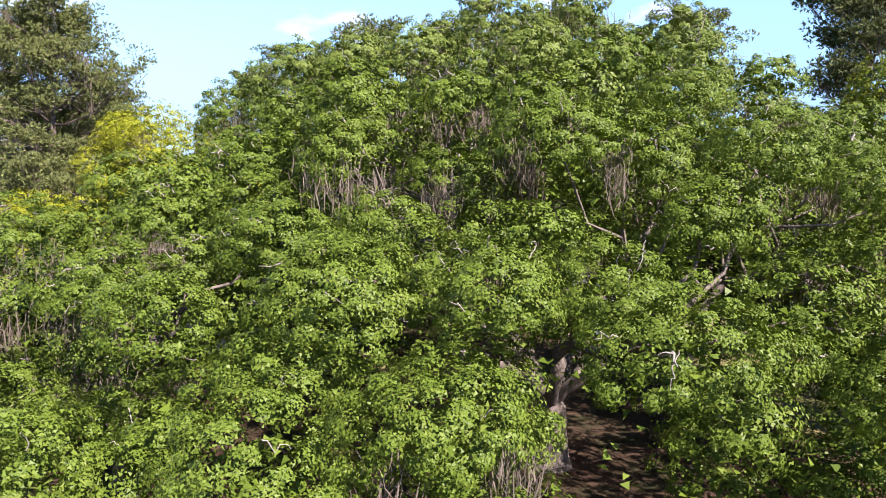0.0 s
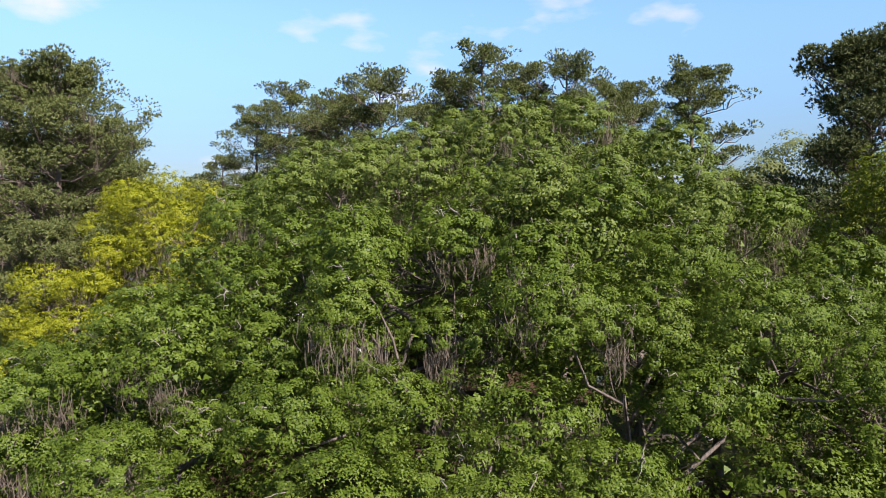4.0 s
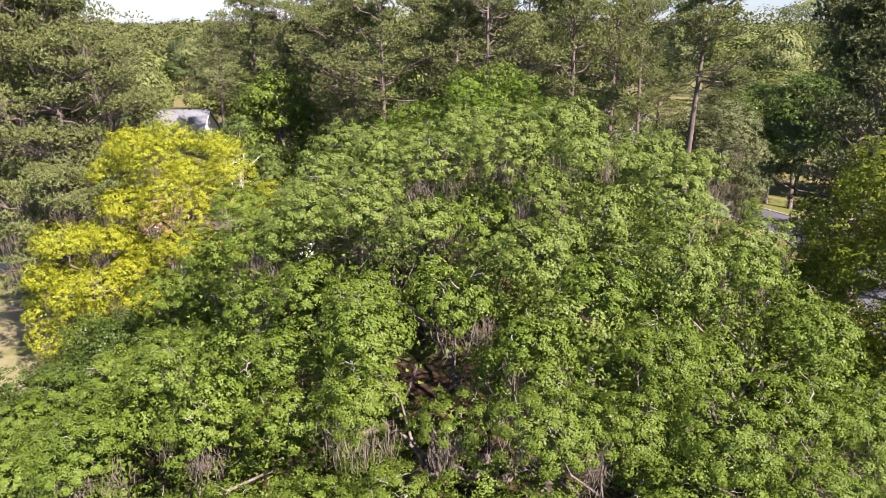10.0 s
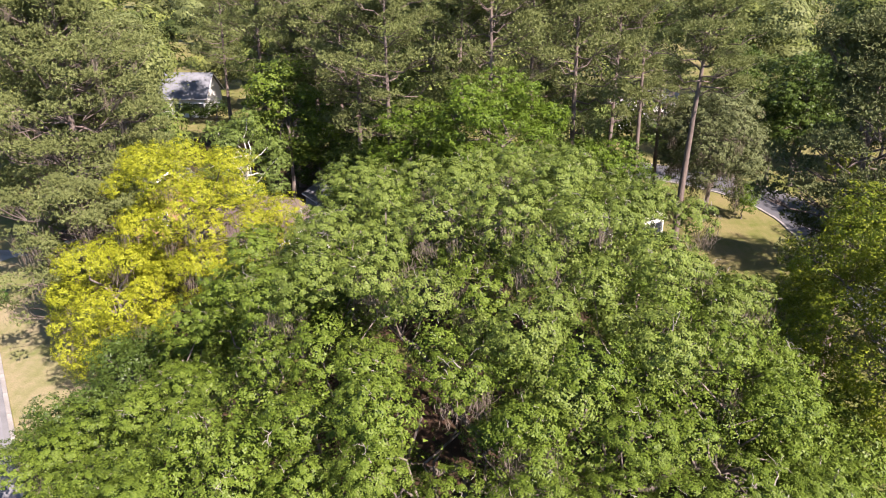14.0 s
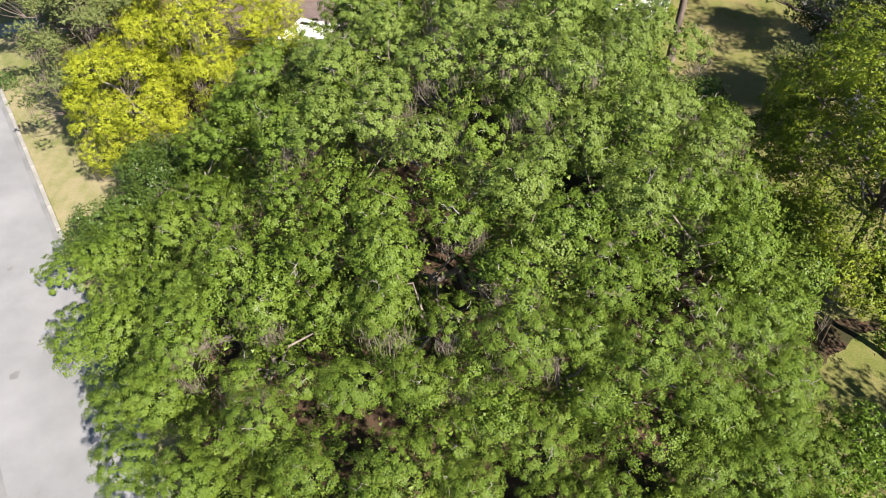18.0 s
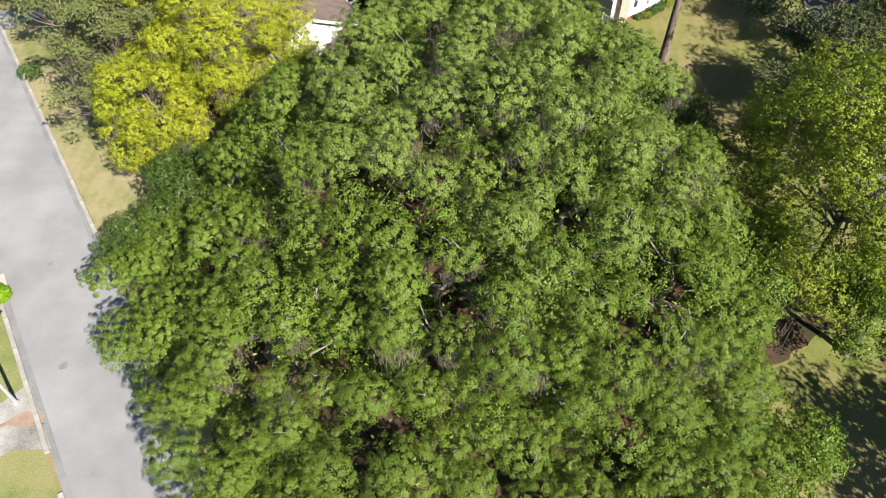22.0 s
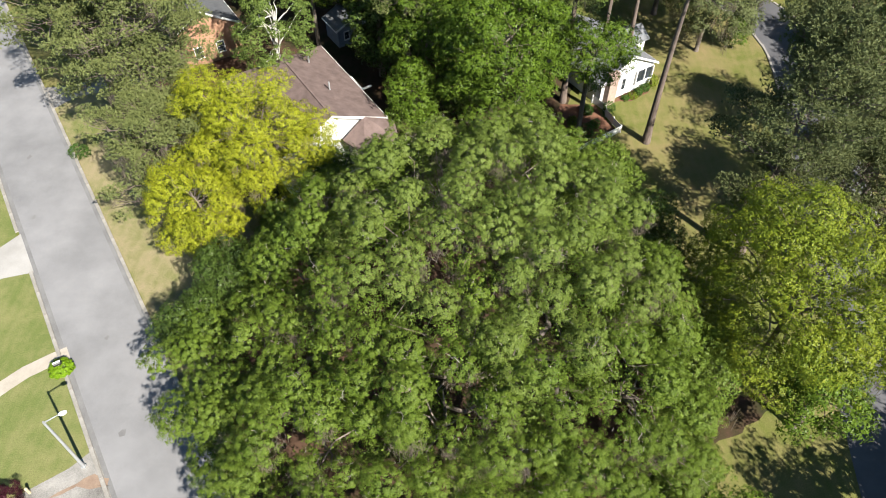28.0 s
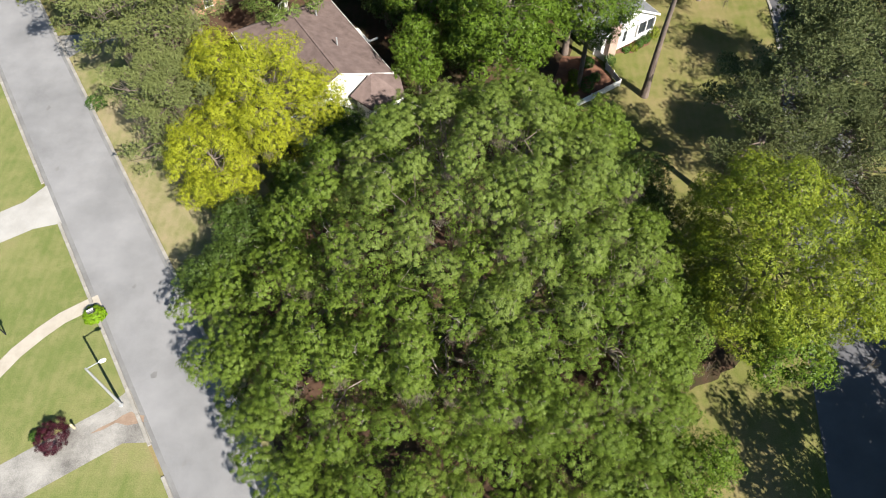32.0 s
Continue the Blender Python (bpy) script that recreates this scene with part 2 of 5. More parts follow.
M_LAWN_DRY = grass_mat("dry_lawn", (0.190, 0.215, 0.065), (0.350, 0.305, 0.170), (0.440, 0.345, 0.230), bias=0.04)
M_FLOOR = grass_mat("forest_floor", (0.050, 0.052, 0.022), (0.110, 0.066, 0.045), (0.150, 0.086, 0.060), bias=0.03)
M_STRAW = plain_mat("pine_straw", (0.120, 0.048, 0.025), (0.260, 0.115, 0.062), 0.95, 0.8, 30.0, 0.8)
M_ASPHALT = plain_mat("asphalt", (0.190, 0.188, 0.193), (0.335, 0.332, 0.338), 0.88, 0.16, 22.0, 0.25)
# the lane's asphalt, a darker grey than the street's
M_ASPHALT2 = plain_mat("dark_asphalt", (0.085, 0.085, 0.095), (0.145, 0.145, 0.155), 0.8, 0.3, 30.0, 0.25)
M_KERB = plain_mat("kerb_concrete", (0.260, 0.240, 0.210), (0.440, 0.415, 0.375), 0.85, 1.2, 20.0, 0.3)
M_CONC = plain_mat("driveway_concrete", (0.140, 0.130, 0.118), (0.460, 0.440, 0.405), 0.85, 0.40, 14.0, 0.25)
M_CONC_PALE = plain_mat("clean_concrete", (0.380, 0.365, 0.340), (0.520, 0.505, 0.480), 0.85, 0.4, 14.0, 0.25)
M_WALK = plain_mat("walk_concrete", (0.420, 0.370, 0.300), (0.560, 0.510, 0.430), 0.85, 0.8, 20.0, 0.25)
M_SHINGLE = plain_mat("brown_shingles", (0.125, 0.084, 0.075), (0.235, 0.168, 0.152), 0.9, 1.2, 14.0, 0.5)
M_SHINGLE_GREY = plain_mat("grey_shingles", (0.150, 0.160, 0.180), (0.260, 0.270, 0.290), 0.9, 1.2, 14.0, 0.5)
M_WHITE = plain_mat("white_siding", (0.680, 0.670, 0.650), (0.800, 0.795, 0.780), 0.6, 0.8, 12.0, 0.1)
M_TRIM = plain_mat("white_trim", (0.760, 0.755, 0.740), (0.840, 0.835, 0.820), 0.5, 1.0, 12.0, 0.05)
M_GLASS = plain_mat("window_glass", (0.030, 0.036, 0.045), (0.060, 0.070, 0.085), 0.08, 0.6, 3.0, 0.0)
M_BRICK = plain_mat("pale_brick", (0.420, 0.290, 0.220), (0.600, 0.450, 0.370), 0.9, 3.0, 18.0, 0.4)
M_CLAY = plain_mat("orange_clay", (0.420, 0.220, 0.130), (0.580, 0.340, 0.220), 0.95, 1.0, 14.0, 0.4)
M_BARE = plain_mat("bare_clay", (0.250, 0.165, 0.115), (0.380, 0.275, 0.200), 0.95, 1.0, 14.0, 0.4)
M_METAL = plain_mat("galvanised_steel", (0.480, 0.490, 0.500), (0.640, 0.650, 0.660), 0.45, 2.0, 20.0, 0.05, metal=0.4)
M_LAMPWHITE = plain_mat("lamp_white", (0.780, 0.780, 0.780), (0.880, 0.880, 0.880), 0.4, 2.0, 20.0, 0.02)
M_BLACK = plain_mat("black_iron", (0.012, 0.012, 0.013), (0.030, 0.030, 0.032), 0.5, 2.0, 20.0, 0.05)
M_GREEN_PL = plain_mat("green_plastic", (0.010, 0.160, 0.090), (0.020, 0.240, 0.140), 0.4, 2.0, 20.0, 0.02)
M_CREAM = plain_mat("cream_paint", (0.520, 0.440, 0.280), (0.640, 0.560, 0.380), 0.5, 3.0, 20.0, 0.1)

# ---------------------------------------------------------------- mesh helpers
def mesh_of(name, V, F, mat, smooth=False):
    V = np.asarray(V, np.float32)
    F = np.asarray(F, np.int32)
    me = bpy.data.meshes.new(name)
    me.vertices.add(len(V))
    me.vertices.foreach_set("co", V.ravel())
    me.loops.add(F.size)
    me.loops.foreach_set("vertex_index", F.ravel())
    me.polygons.add(len(F))
    me.polygons.foreach_set("loop_start", np.arange(0, F.size, F.shape[1], dtype=np.int32))
    me.polygons.foreach_set("loop_total", np.full(len(F), F.shape[1], np.int32))
    me.polygons.foreach_set("use_smooth", np.full(len(F), smooth, bool))
    me.materials.append(mat)
    me.update(calc_edges=True)
    return me


def grid_part(name, V, F, mat, parent, label="", smooth=False):
    ob = new(name, mesh_of(name, V, F, mat, smooth))
    ob.parent = parent
    return tagged(ob, label)


def part(name, bm, material, parent, label=""):
    me = bpy.data.meshes.new(name)
    bm.normal_update()
    bm.to_mesh(me)
    bm.free()
    me.materials.append(material)
    ob = new(name, me)
    ob.parent = parent
    return tagged(ob, label)


def empty(name, x, y, z=0.0, turn=0.0, label="", category="", group="", kind=""):
    ob = new(name)
    ob.matrix_basis = pose(x, y, z, 0, 0, turn)
    ob.empty_display_size = 0.3
    return tagged(ob, label, category, group, kind)


def box_bm(x0, x1, y0, y1, z0, z1, bevel=0.0):
    bm = bmesh.new()
    bmesh.ops.create_cube(bm, size=1.0, matrix=Matrix.LocRotScale(((x0 + x1) / 2, (y0 + y1) / 2, (z0 + z1) / 2), None, (x1 - x0, y1 - y0, z1 - z0)))
    if bevel:
        bmesh.ops.bevel(bm, geom=bm.edges[:], offset=bevel, segments=1, affect="EDGES")
    return bm


def poly_bm(points, thick):
    """A slab: a polygon in space, thickened downwards."""
    bm = bmesh.new()
    top = [bm.verts.new(p) for p in points]
    low = [bm.verts.new((p[0], p[1], p[2] - thick)) for p in points]
    bm.faces.new(top)
    bm.faces.new(low[::-1])
    for k in range(len(points)):
        j = (k + 1) % len(points)
        bm.faces.new((top[j], top[k], low[k], low[j]))
    bmesh.ops.recalc_face_normals(bm, faces=bm.faces[:])
    return bm


def unit(v):
    return v / np.maximum(np.linalg.norm(v, axis=-1, keepdims=True), 1e-9)


def tube(points, radii, sides=8):
    """A tapered limb along a line of points."""
    P = np.asarray(points, float)
    n = len(P)
    T = unit(np.gradient(P, axis=0))
    ref = np.where(np.abs(T[:, 2:3]) > 0.9, [[1.0, 0, 0]], [[0, 0, 1.0]])
    A = unit(np.cross(T, ref))
    B = np.cross(T, A)
    a = np.linspace(0, 2 * np.pi, sides, endpoint=False)
    V = P[:, None] + np.asarray(radii)[:, None, None] * (A[:, None] * np.cos(a)[None, :, None] + B[:, None] * np.sin(a)[None, :, None])
    idx = np.arange(n * sides).reshape(n, sides)
    F = np.stack([idx[:-1], np.roll(idx[:-1], -1, 1), np.roll(idx[1:], -1, 1), idx[1:]], -1).reshape(-1, 4)
    return V.reshape(-1, 3), F


def join(pieces):
    Vs, Fs, n = [], [], 0
    for V, F in pieces:
        Vs.append(V)
        Fs.append(F + n)
        n += len(V)
    return np.concatenate(Vs), np.concatenate(Fs)


def limb_path(a, b, rng, sag=0.0, wob=0.08, n=7):
    a, b = np.asarray(a, float), np.asarray(b, float)
    s = np.linspace(0, 1, n)[:, None]
    P = a + (b - a) * s
    L = np.linalg.norm(b - a)
    P += rng.normal(0, wob * L, (n, 3)) * np.sin(np.pi * s) * 0.6
    P[:, 2] += sag * L * np.sin(np.pi * s[:, 0])
    return P


def leaf_blades(C, N, L, W, rng, loose=0.8):
    """One small pointed leaf for each centre in C, facing about along N."""
    n = len(C)
    N = unit(N + loose * rng.normal(0, 1, (n, 3)))
    T = unit(np.cross(N, rng.normal(0, 1, (n, 3))))
    B = np.cross(N, T)
    l = (L * rng.uniform(0.7, 1.3, n))[:, None]
    w = (W * rng.uniform(0.7, 1.3, n))[:, None]
    V = np.stack([C - T * l * 0.4 - B * w / 2, C - T * l * 0.4 + B * w / 2, C + T * l * 0.6], 1)
    return V.reshape(-1, 3), np.arange(3 * n).reshape(n, 3)


def ball_points(n, turn):
    """n even directions over a sphere, turned about."""
    k = np.arange(n) + 0.5
    z, a = 1 - 2 * k / n, k * 2.39996 + turn
    h = np.sqrt(1 - z * z)
    return np.stack([h * np.cos(a), h * np.sin(a), z], 1)


def pillow(c, axis, R, rng, gap, per, flat=0.8, low=-0.25, tuft=0.74, rough=0.16):
    """Leaf places and facings over one billow of a crown: spaced tufts of leaves on its outer face, with gaps between them."""
    n = max(6, int(4 * math.pi * R * R / (gap * gap) * 0.80))
    D = unit(ball_points(n, rng.uniform(0, 6.28)) + rng.normal(0, 0.25 * gap / R, (n, 3)))
    D = D[(D @ np.asarray(axis) > low) & (rng.uniform(0, 1, n) > 0.06)]
    m = len(D)
    shape = np.exp(rng.normal(0, 0.12, 3)) * np.array([1, 1, flat])
    S = np.asarray(c) + D * R * shape * np.clip(rng.normal(0.93, rough, (m, 1)), 0.5, 1.2)
    size = gap * tuft * rng.uniform(0.7, 1.25, (m, 1, 1))
    q = unit(rng.normal(0, 1, (m, per, 3)) + 0.95 * D[:, None] + [0, 0, 0.55])
    C = S[:, None] + q * size * rng.uniform(0.55, 1.12, (m, per, 1)) * [1, 1, 0.72]
    N = 0.75 * q + 0.75 * D[:, None] + [0, 0, 0.20]
    return C.reshape(-1, 3), N.reshape(-1, 3)


def pillows(centres, axes, radii, rng, gap, per, **kw):
    made = [pillow(c, a, r, rng, gap, per, **kw) for c, a, r in zip(centres, axes, radii)]
    return np.concatenate([m[0] for m in made]), np.concatenate([m[1] for m in made])


def hanging_moss(tops, rng, lengths=(0.5, 1.6), per=14, width=0.016):
    """Grey beards of moss: many thin tapering strands that droop from each top."""
    m = len(tops)
    whole = rng.uniform(*lengths, m)
    tops = np.repeat(np.asarray(tops), per, 0)
    n = len(tops)
    spread_ = rng.normal(0, 0.24, (n, 3)) * [1, 1, 1.1]
    T0 = tops + spread_
    L = np.repeat(whole, per) * rng.uniform(0.25, 1.0, n)
    a = rng.uniform(0, np.pi, n)
    side = np.stack([np.cos(a), np.sin(a), np.zeros(n)], 1) * width
    drift = rng.normal(0, 0.16, (n, 3)) - spread_ * 0.4
    rows = []
    for s, w in ((0.0, 0.8), (0.4, 1.5), (0.75, 0.9), (1.0, 0.05)):
        P = T0 + drift * s * s
        P[:, 2] = T0[:, 2] - L * s
        P += rng.normal(0, 0.02, (n, 3)) * s
        rows += [P - side * w, P + side * w]
    V = np.stack(rows, 1)
    base = np.arange(n)[:, None] * 8
    F = np.concatenate([base + np.array([[0, 1, 3, 2]]), base + np.array([[2, 3, 5, 4]]), base + np.array([[4, 5, 7, 6]])])
    return V.reshape(-1, 3), F


def spread(rng, count, spacing, sampler, tries=40):
    """Points no nearer to one another than spacing."""
    kept = np.empty((0, 3))
    for _ in range(count * tries):
        p = sampler()
        if p is None:
            continue
        if len(kept) == 0 or np.min(np.sum((kept - p) ** 2, 1)) > spacing * spacing:
            kept = np.vstack([kept, p])
            if len(kept) >= count:
                break
    return kept

# ---------------------------------------------------------------- ground and roads
# the lie of the land: one sheet out to the horizon
ring = [0, 60, 120, 240, 500, 1000, 2000, 4500]
seg = 72
gv = [(0.0, 40.0, 0.0)]
for r0 in ring[1:]:
    gv += [(r0 * math.cos(2 * math.pi * k / seg), 40 + r0 * math.sin(2 * math.pi * k / seg), 0.0) for k in range(seg)]
gf = [(0, 1 + k, 1 + (k + 1) % seg) for k in range(seg)]
gq = []
for j in range(len(ring) - 2):
    o, p = 1 + j * seg, 1 + (j + 1) * seg
    gq += [(o + k, p + k, p + (k + 1) % seg, o + (k + 1) % seg) for k in range(seg)]
gme = bpy.data.meshes.new("ground")
gme.from_pydata(gv, [], gf + gq)
gme.materials.append(M_LAWN)
ground = tagged(new("ground", gme), "mown lawn with green and dry tan patches", "ground", kind="structure")

D1 = np.array([-0.567, 0.824])     # along the street, away
N1 = np.array([0.824, 0.567])      # across it, towards the oaks
K1 = np.array([-34.44, 46.19])     # a point of its kerb on the oaks' side
WIDE = 7.4


def st(s, u, z=0.0):
    """A place by metres along the street and metres across from the oaks' kerb."""
    p = K1 + D1 * s + N1 * u
    return (p[0], p[1], z)


def ribbon(name, line, left, right, z, mat, label="", category="", kind="structure", parent=None, thick=0.0):
    """A strip along a line of plan points, from left to right of it."""
    P = np.asarray(line, float)
    T = unit(np.gradient(P, axis=0))
    Nn = np.stack([T[:, 1], -T[:, 0]], 1)
    cols = np.linspace(left, right, 5)
    V = np.stack([np.concatenate([P + Nn * c, np.full((len(P), 1), z)], 1) for c in cols], 1)
    n, k = V.shape[:2]
    i = np.arange(n * k).reshape(n, k)
    F = np.stack([i[:-1, :-1], i[:-1, 1:], i[1:, 1:], i[1:, :-1]], -1).reshape(-1, 4)
    V = V.reshape(-1, 3)
    ob = new(name, mesh_of(name, V, F, mat))
    if parent:
        ob.parent = parent
        return tagged(ob, label)
    return tagged(ob, label, category, kind=kind)


def kerb_run(name, line, off, z0=0.0, h=0.13, w=0.32, gap=None, label="worn pale concrete kerb along the street"):
    """A kerb of cast lengths with open joints, each length a piece."""
    P = np.asarray(line, float)
    seglen = np.linalg.norm(np.diff(P, axis=0), axis=1)
    s_all = np.concatenate([[0], np.cumsum(seglen)])
    T = unit(np.gradient(P, axis=0))
    Nn = np.stack([T[:, 1], -T[:, 0]], 1)
    at = lambda s: np.array([np.interp(s, s_all, (P + Nn * off)[:, 0]), np.interp(s, s_all, (P + Nn * off)[:, 1])])
    top = empty(name, *at(0), 0.0, 0.0, label, "kerb", kind="structure")
    bm = box_bm(-1.49, 1.49, -w / 2, w / 2, -0.1, h, 0.03)
    me = bpy.data.meshes.new("kerb_stone")
    bm.to_mesh(me)
    bm.free()
    me.materials.append(M_KERB)
    s = 1.5
    while s < s_all[-1] - 1.5:
        c = at(s)
        d = at(s + 0.2) - at(s - 0.2)
        if not (gap and any(a < s < b for a, b in gap)):
            ob = new("kerb_stone", me)
            ob.parent = top
            ob.matrix_basis = top.matrix_basis.inverted() @ pose(c[0], c[1], random.uniform(-0.012, 0.004), 0, 0, math.degrees(math.atan2(d[1], d[0])))
        s += 3.0
    return top


street_line = [st(s, -WIDE / 2)[:2] for s in np.arange(-75, 260, 6.0)]
street = ribbon("road_1", street_line, -WIDE / 2, WIDE / 2, 0.012, M_ASPHALT, "sun-bleached pale grey asphalt street with faint stains", "road")
M_GRIME = plain_mat("road_grime", (0.172, 0.169, 0.168), (0.275, 0.271, 0.270), 0.92, 0.5, 18.0, 0.3)
for k, (a, b) in enumerate([(-WIDE / 2 + 0.02, -WIDE / 2 + 0.45), (WIDE / 2 - 0.38, WIDE / 2 - 0.02)]):
    ribbon("gutter_grime", street_line, a, b, 0.016, M_GRIME, "darker grit lying along the kerb", "road", parent=street)
bend = [(30.5, -40), (31.5, -10), (33.2, 8), (34.6, 24), (36.6, 40), (39.4, 55), (41.4, 66), (42.4, 74), (42.7, 80), (41.6, 86), (38.6, 92), (33.5, 97), (26.5, 101), (16, 105)]
bx = np.array(bend)
tt = np.arange(len(bx))
fine_t = np.linspace(0, len(bx) - 1, 90)
smooth = np.stack([np.interp(fine_t, tt, bx[:, 0]), np.interp(fine_t, tt, bx[:, 1])], 1)
for _ in range(3):
    smooth[1:-1] = (smooth[:-2] + 2 * smooth[1:-1] + smooth[2:]) / 4
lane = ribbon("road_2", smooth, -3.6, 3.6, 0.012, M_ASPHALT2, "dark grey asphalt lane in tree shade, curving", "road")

kerb_line = [st(s, -WIDE / 2)[:2] for s in np.arange(-55, 140, 3.0)]
kerb_run("kerb_1", kerb_line, WIDE / 2 + 0.14)
kerb_run("kerb_2", kerb_line, -WIDE / 2 - 0.14, gap=[(54.5, 60.5), (22.5, 28.5)])
kerb_run("kerb_3", smooth[30:88], 3.75, label="pale concrete kerb along the curving lane")
kerb_run("kerb_4", smooth[30:88], -3.75, label="pale concrete kerb along the curving lane")


def yard(name, pts, z, mat, label, category="lawn", kind="structure", seed=0, rough=0.5):
    """A ground cover with an uneven outline."""
    rng = np.random.default_rng(seed)
    P = []
    n = len(pts)
    for k in range(n):
        a, b = np.array(pts[k], float), np.array(pts[(k + 1) % n], float)
        m = max(2, int(np.linalg.norm(b - a) / 1.0))
        for j in range(m):
            P.append(a + (b - a) * j / m + rng.normal(0, rough * 0.35, 2))
    bm = bmesh.new()
    f = bm.faces.new([bm.verts.new((p[0], p[1], z)) for p in P])
    if f.normal.z < 0 or f.calc_area() == 0:
        f.normal_update()
    bm.normal_update()
    if f.normal.z < 0:
        f.normal_flip()
    bmesh.ops.triangulate(bm, faces=bm.faces[:])
    me = bpy.data.meshes.new(name)
    bm.to_mesh(me)
    bm.free()
    me.materials.append(mat)
    return tagged(new(name, me), label, category, kind=kind)


yard("lawn_far_side", [st(-75, -WIDE - 0.3)[:2], st(130, -WIDE - 0.3)[:2], st(130, -60)[:2], st(-75, -60)[:2]], 0.004, M_LAWN_GREEN, "mown green lawn across the street", seed=3, rough=0.0)
yard("verge", [st(-70, 0.3)[:2], st(24, 0.3)[:2], st(24, 13)[:2], st(-12, 12)[:2], st(-70, 6)[:2]], 0.004, M_LAWN_DRY, "dry tan and green grass verge beside the street", seed=4, rough=0.1)
yard("woodland_floor", [(-34, 60), (-24, 52), (-10, 50), (12, 51), (13.2, 59), (12, 66), (16, 80), (12, 100), (-10, 110), (-40, 120), (-58, 110), (-44, 74)], 0.008, M_FLOOR, "shaded brown leaf litter under tall pines", "ground", seed=5, rough=0.8)
yard("oak_litter", [(-11, 14), (-18, 25), (-21, 34), (-14, 44), (2, 49), (13, 44), (16, 36), (20, 31), (28, 30), (22, 26), (17, 22), (15, 12), (3, 8), (-8, 9)], 0.018, M_FLOOR, "brown fallen leaves and bare earth under the oaks", "ground", seed=6, rough=0.9)

# ---------------------------------------------------------------- broad-leaved trees
def dome(x, y, cx, cy, rise, left, right, p_left, p_right, front, p_front, rear, p_rear, rear_left, rear_right, taper):
    """An uneven leafy dome: rounded shoulders of their own to each side."""
    dx, dy = x - cx, y - cy
    back_r = np.clip(rear + np.where(dx < 0, rear_left * dx, -rear_right * np.maximum(dx - 2, 0)), 4, 40)
    f = np.where(dy < 0, 1 - (np.abs(dy) / front) ** p_front, 1 - (np.abs(dy) / back_r) ** p_rear)
    wide = np.maximum(left - taper * np.maximum(cy - 6 - y, 0), 3)
    g = np.where(dx < 0, 1 - (np.abs(dx) / wide) ** p_left, 1 - (np.abs(dx) / right) ** p_right)
    return 3.0 + rise * np.maximum(f, 0) * np.maximum(g, 0)


def oak_top(x, y):
    """Height of the live oaks' common canopy."""
    dent = 1.8 * np.exp(-((x + 14) ** 2 + (y - 29) ** 2) / 18.0)
    dent = dent + 3.2 * np.exp(-((x + 18.5) ** 2 + (y - 37) ** 2) / 16.0)
    run = np.clip(((x + 14) * 10 - (y - 31) * 11) / 221.0, 0, 1)
    dent = dent + 1.9 * np.exp(-((x + 14 - 10 * run) ** 2 + (y - 31 + 11 * run) ** 2) / 2.6)      # the valley between the two crowns
    return -dent + np.maximum(dome(x, y, 4.41, 33.5, 15.84, 25.6, 14.1, 2.4, 3.4, 27.5, 1.49, 22.0, 2.68, 0.45, 2.64, 0.27), dome(x, y, -14.1, 32.0, 3.6, 13.9, 4.3, 2.0, 2.0, 13.3, 2.0, 7.5, 1.2, 0.0, 0.0, 0.49))


# shaded openings in the canopy, where limbs and moss show
HOLLOWS = [(3.4, 21.5, 10.8, 2.0), (-6.0, 30.5, 14.0, 1.7), (-10.0, 20.5, 6.0, 2.0), (-2.5, 17.0, 6.5, 1.8), (0.9, 16.5, 6.0, 1.7), (3.2, 15.0, 4.5, 2.4), (-7.4, 26.6, 10.5, 1.5), (9.0, 21.0, 8.5, 1.6), (-5.5, 15.0, 4.5, 1.8), (8.0, 15.5, 5.0, 1.8), (5.0, 25.0, 13.2, 1.5), (-2.0, 24.0, 11.2, 1.4), (0.5, 14.5, 3.6, 2.2), (-14.0, 22.5, 5.0, 1.6), (1.0, 13.5, 5.5, 2.5), (-1.0, 17.0, 5.5, 2.1), (-7.4, 16.0, 7.3, 1.3), (-2.7, 17.0, 7.9, 1.6), (6.0, 14.0, 4.5, 1.9)]


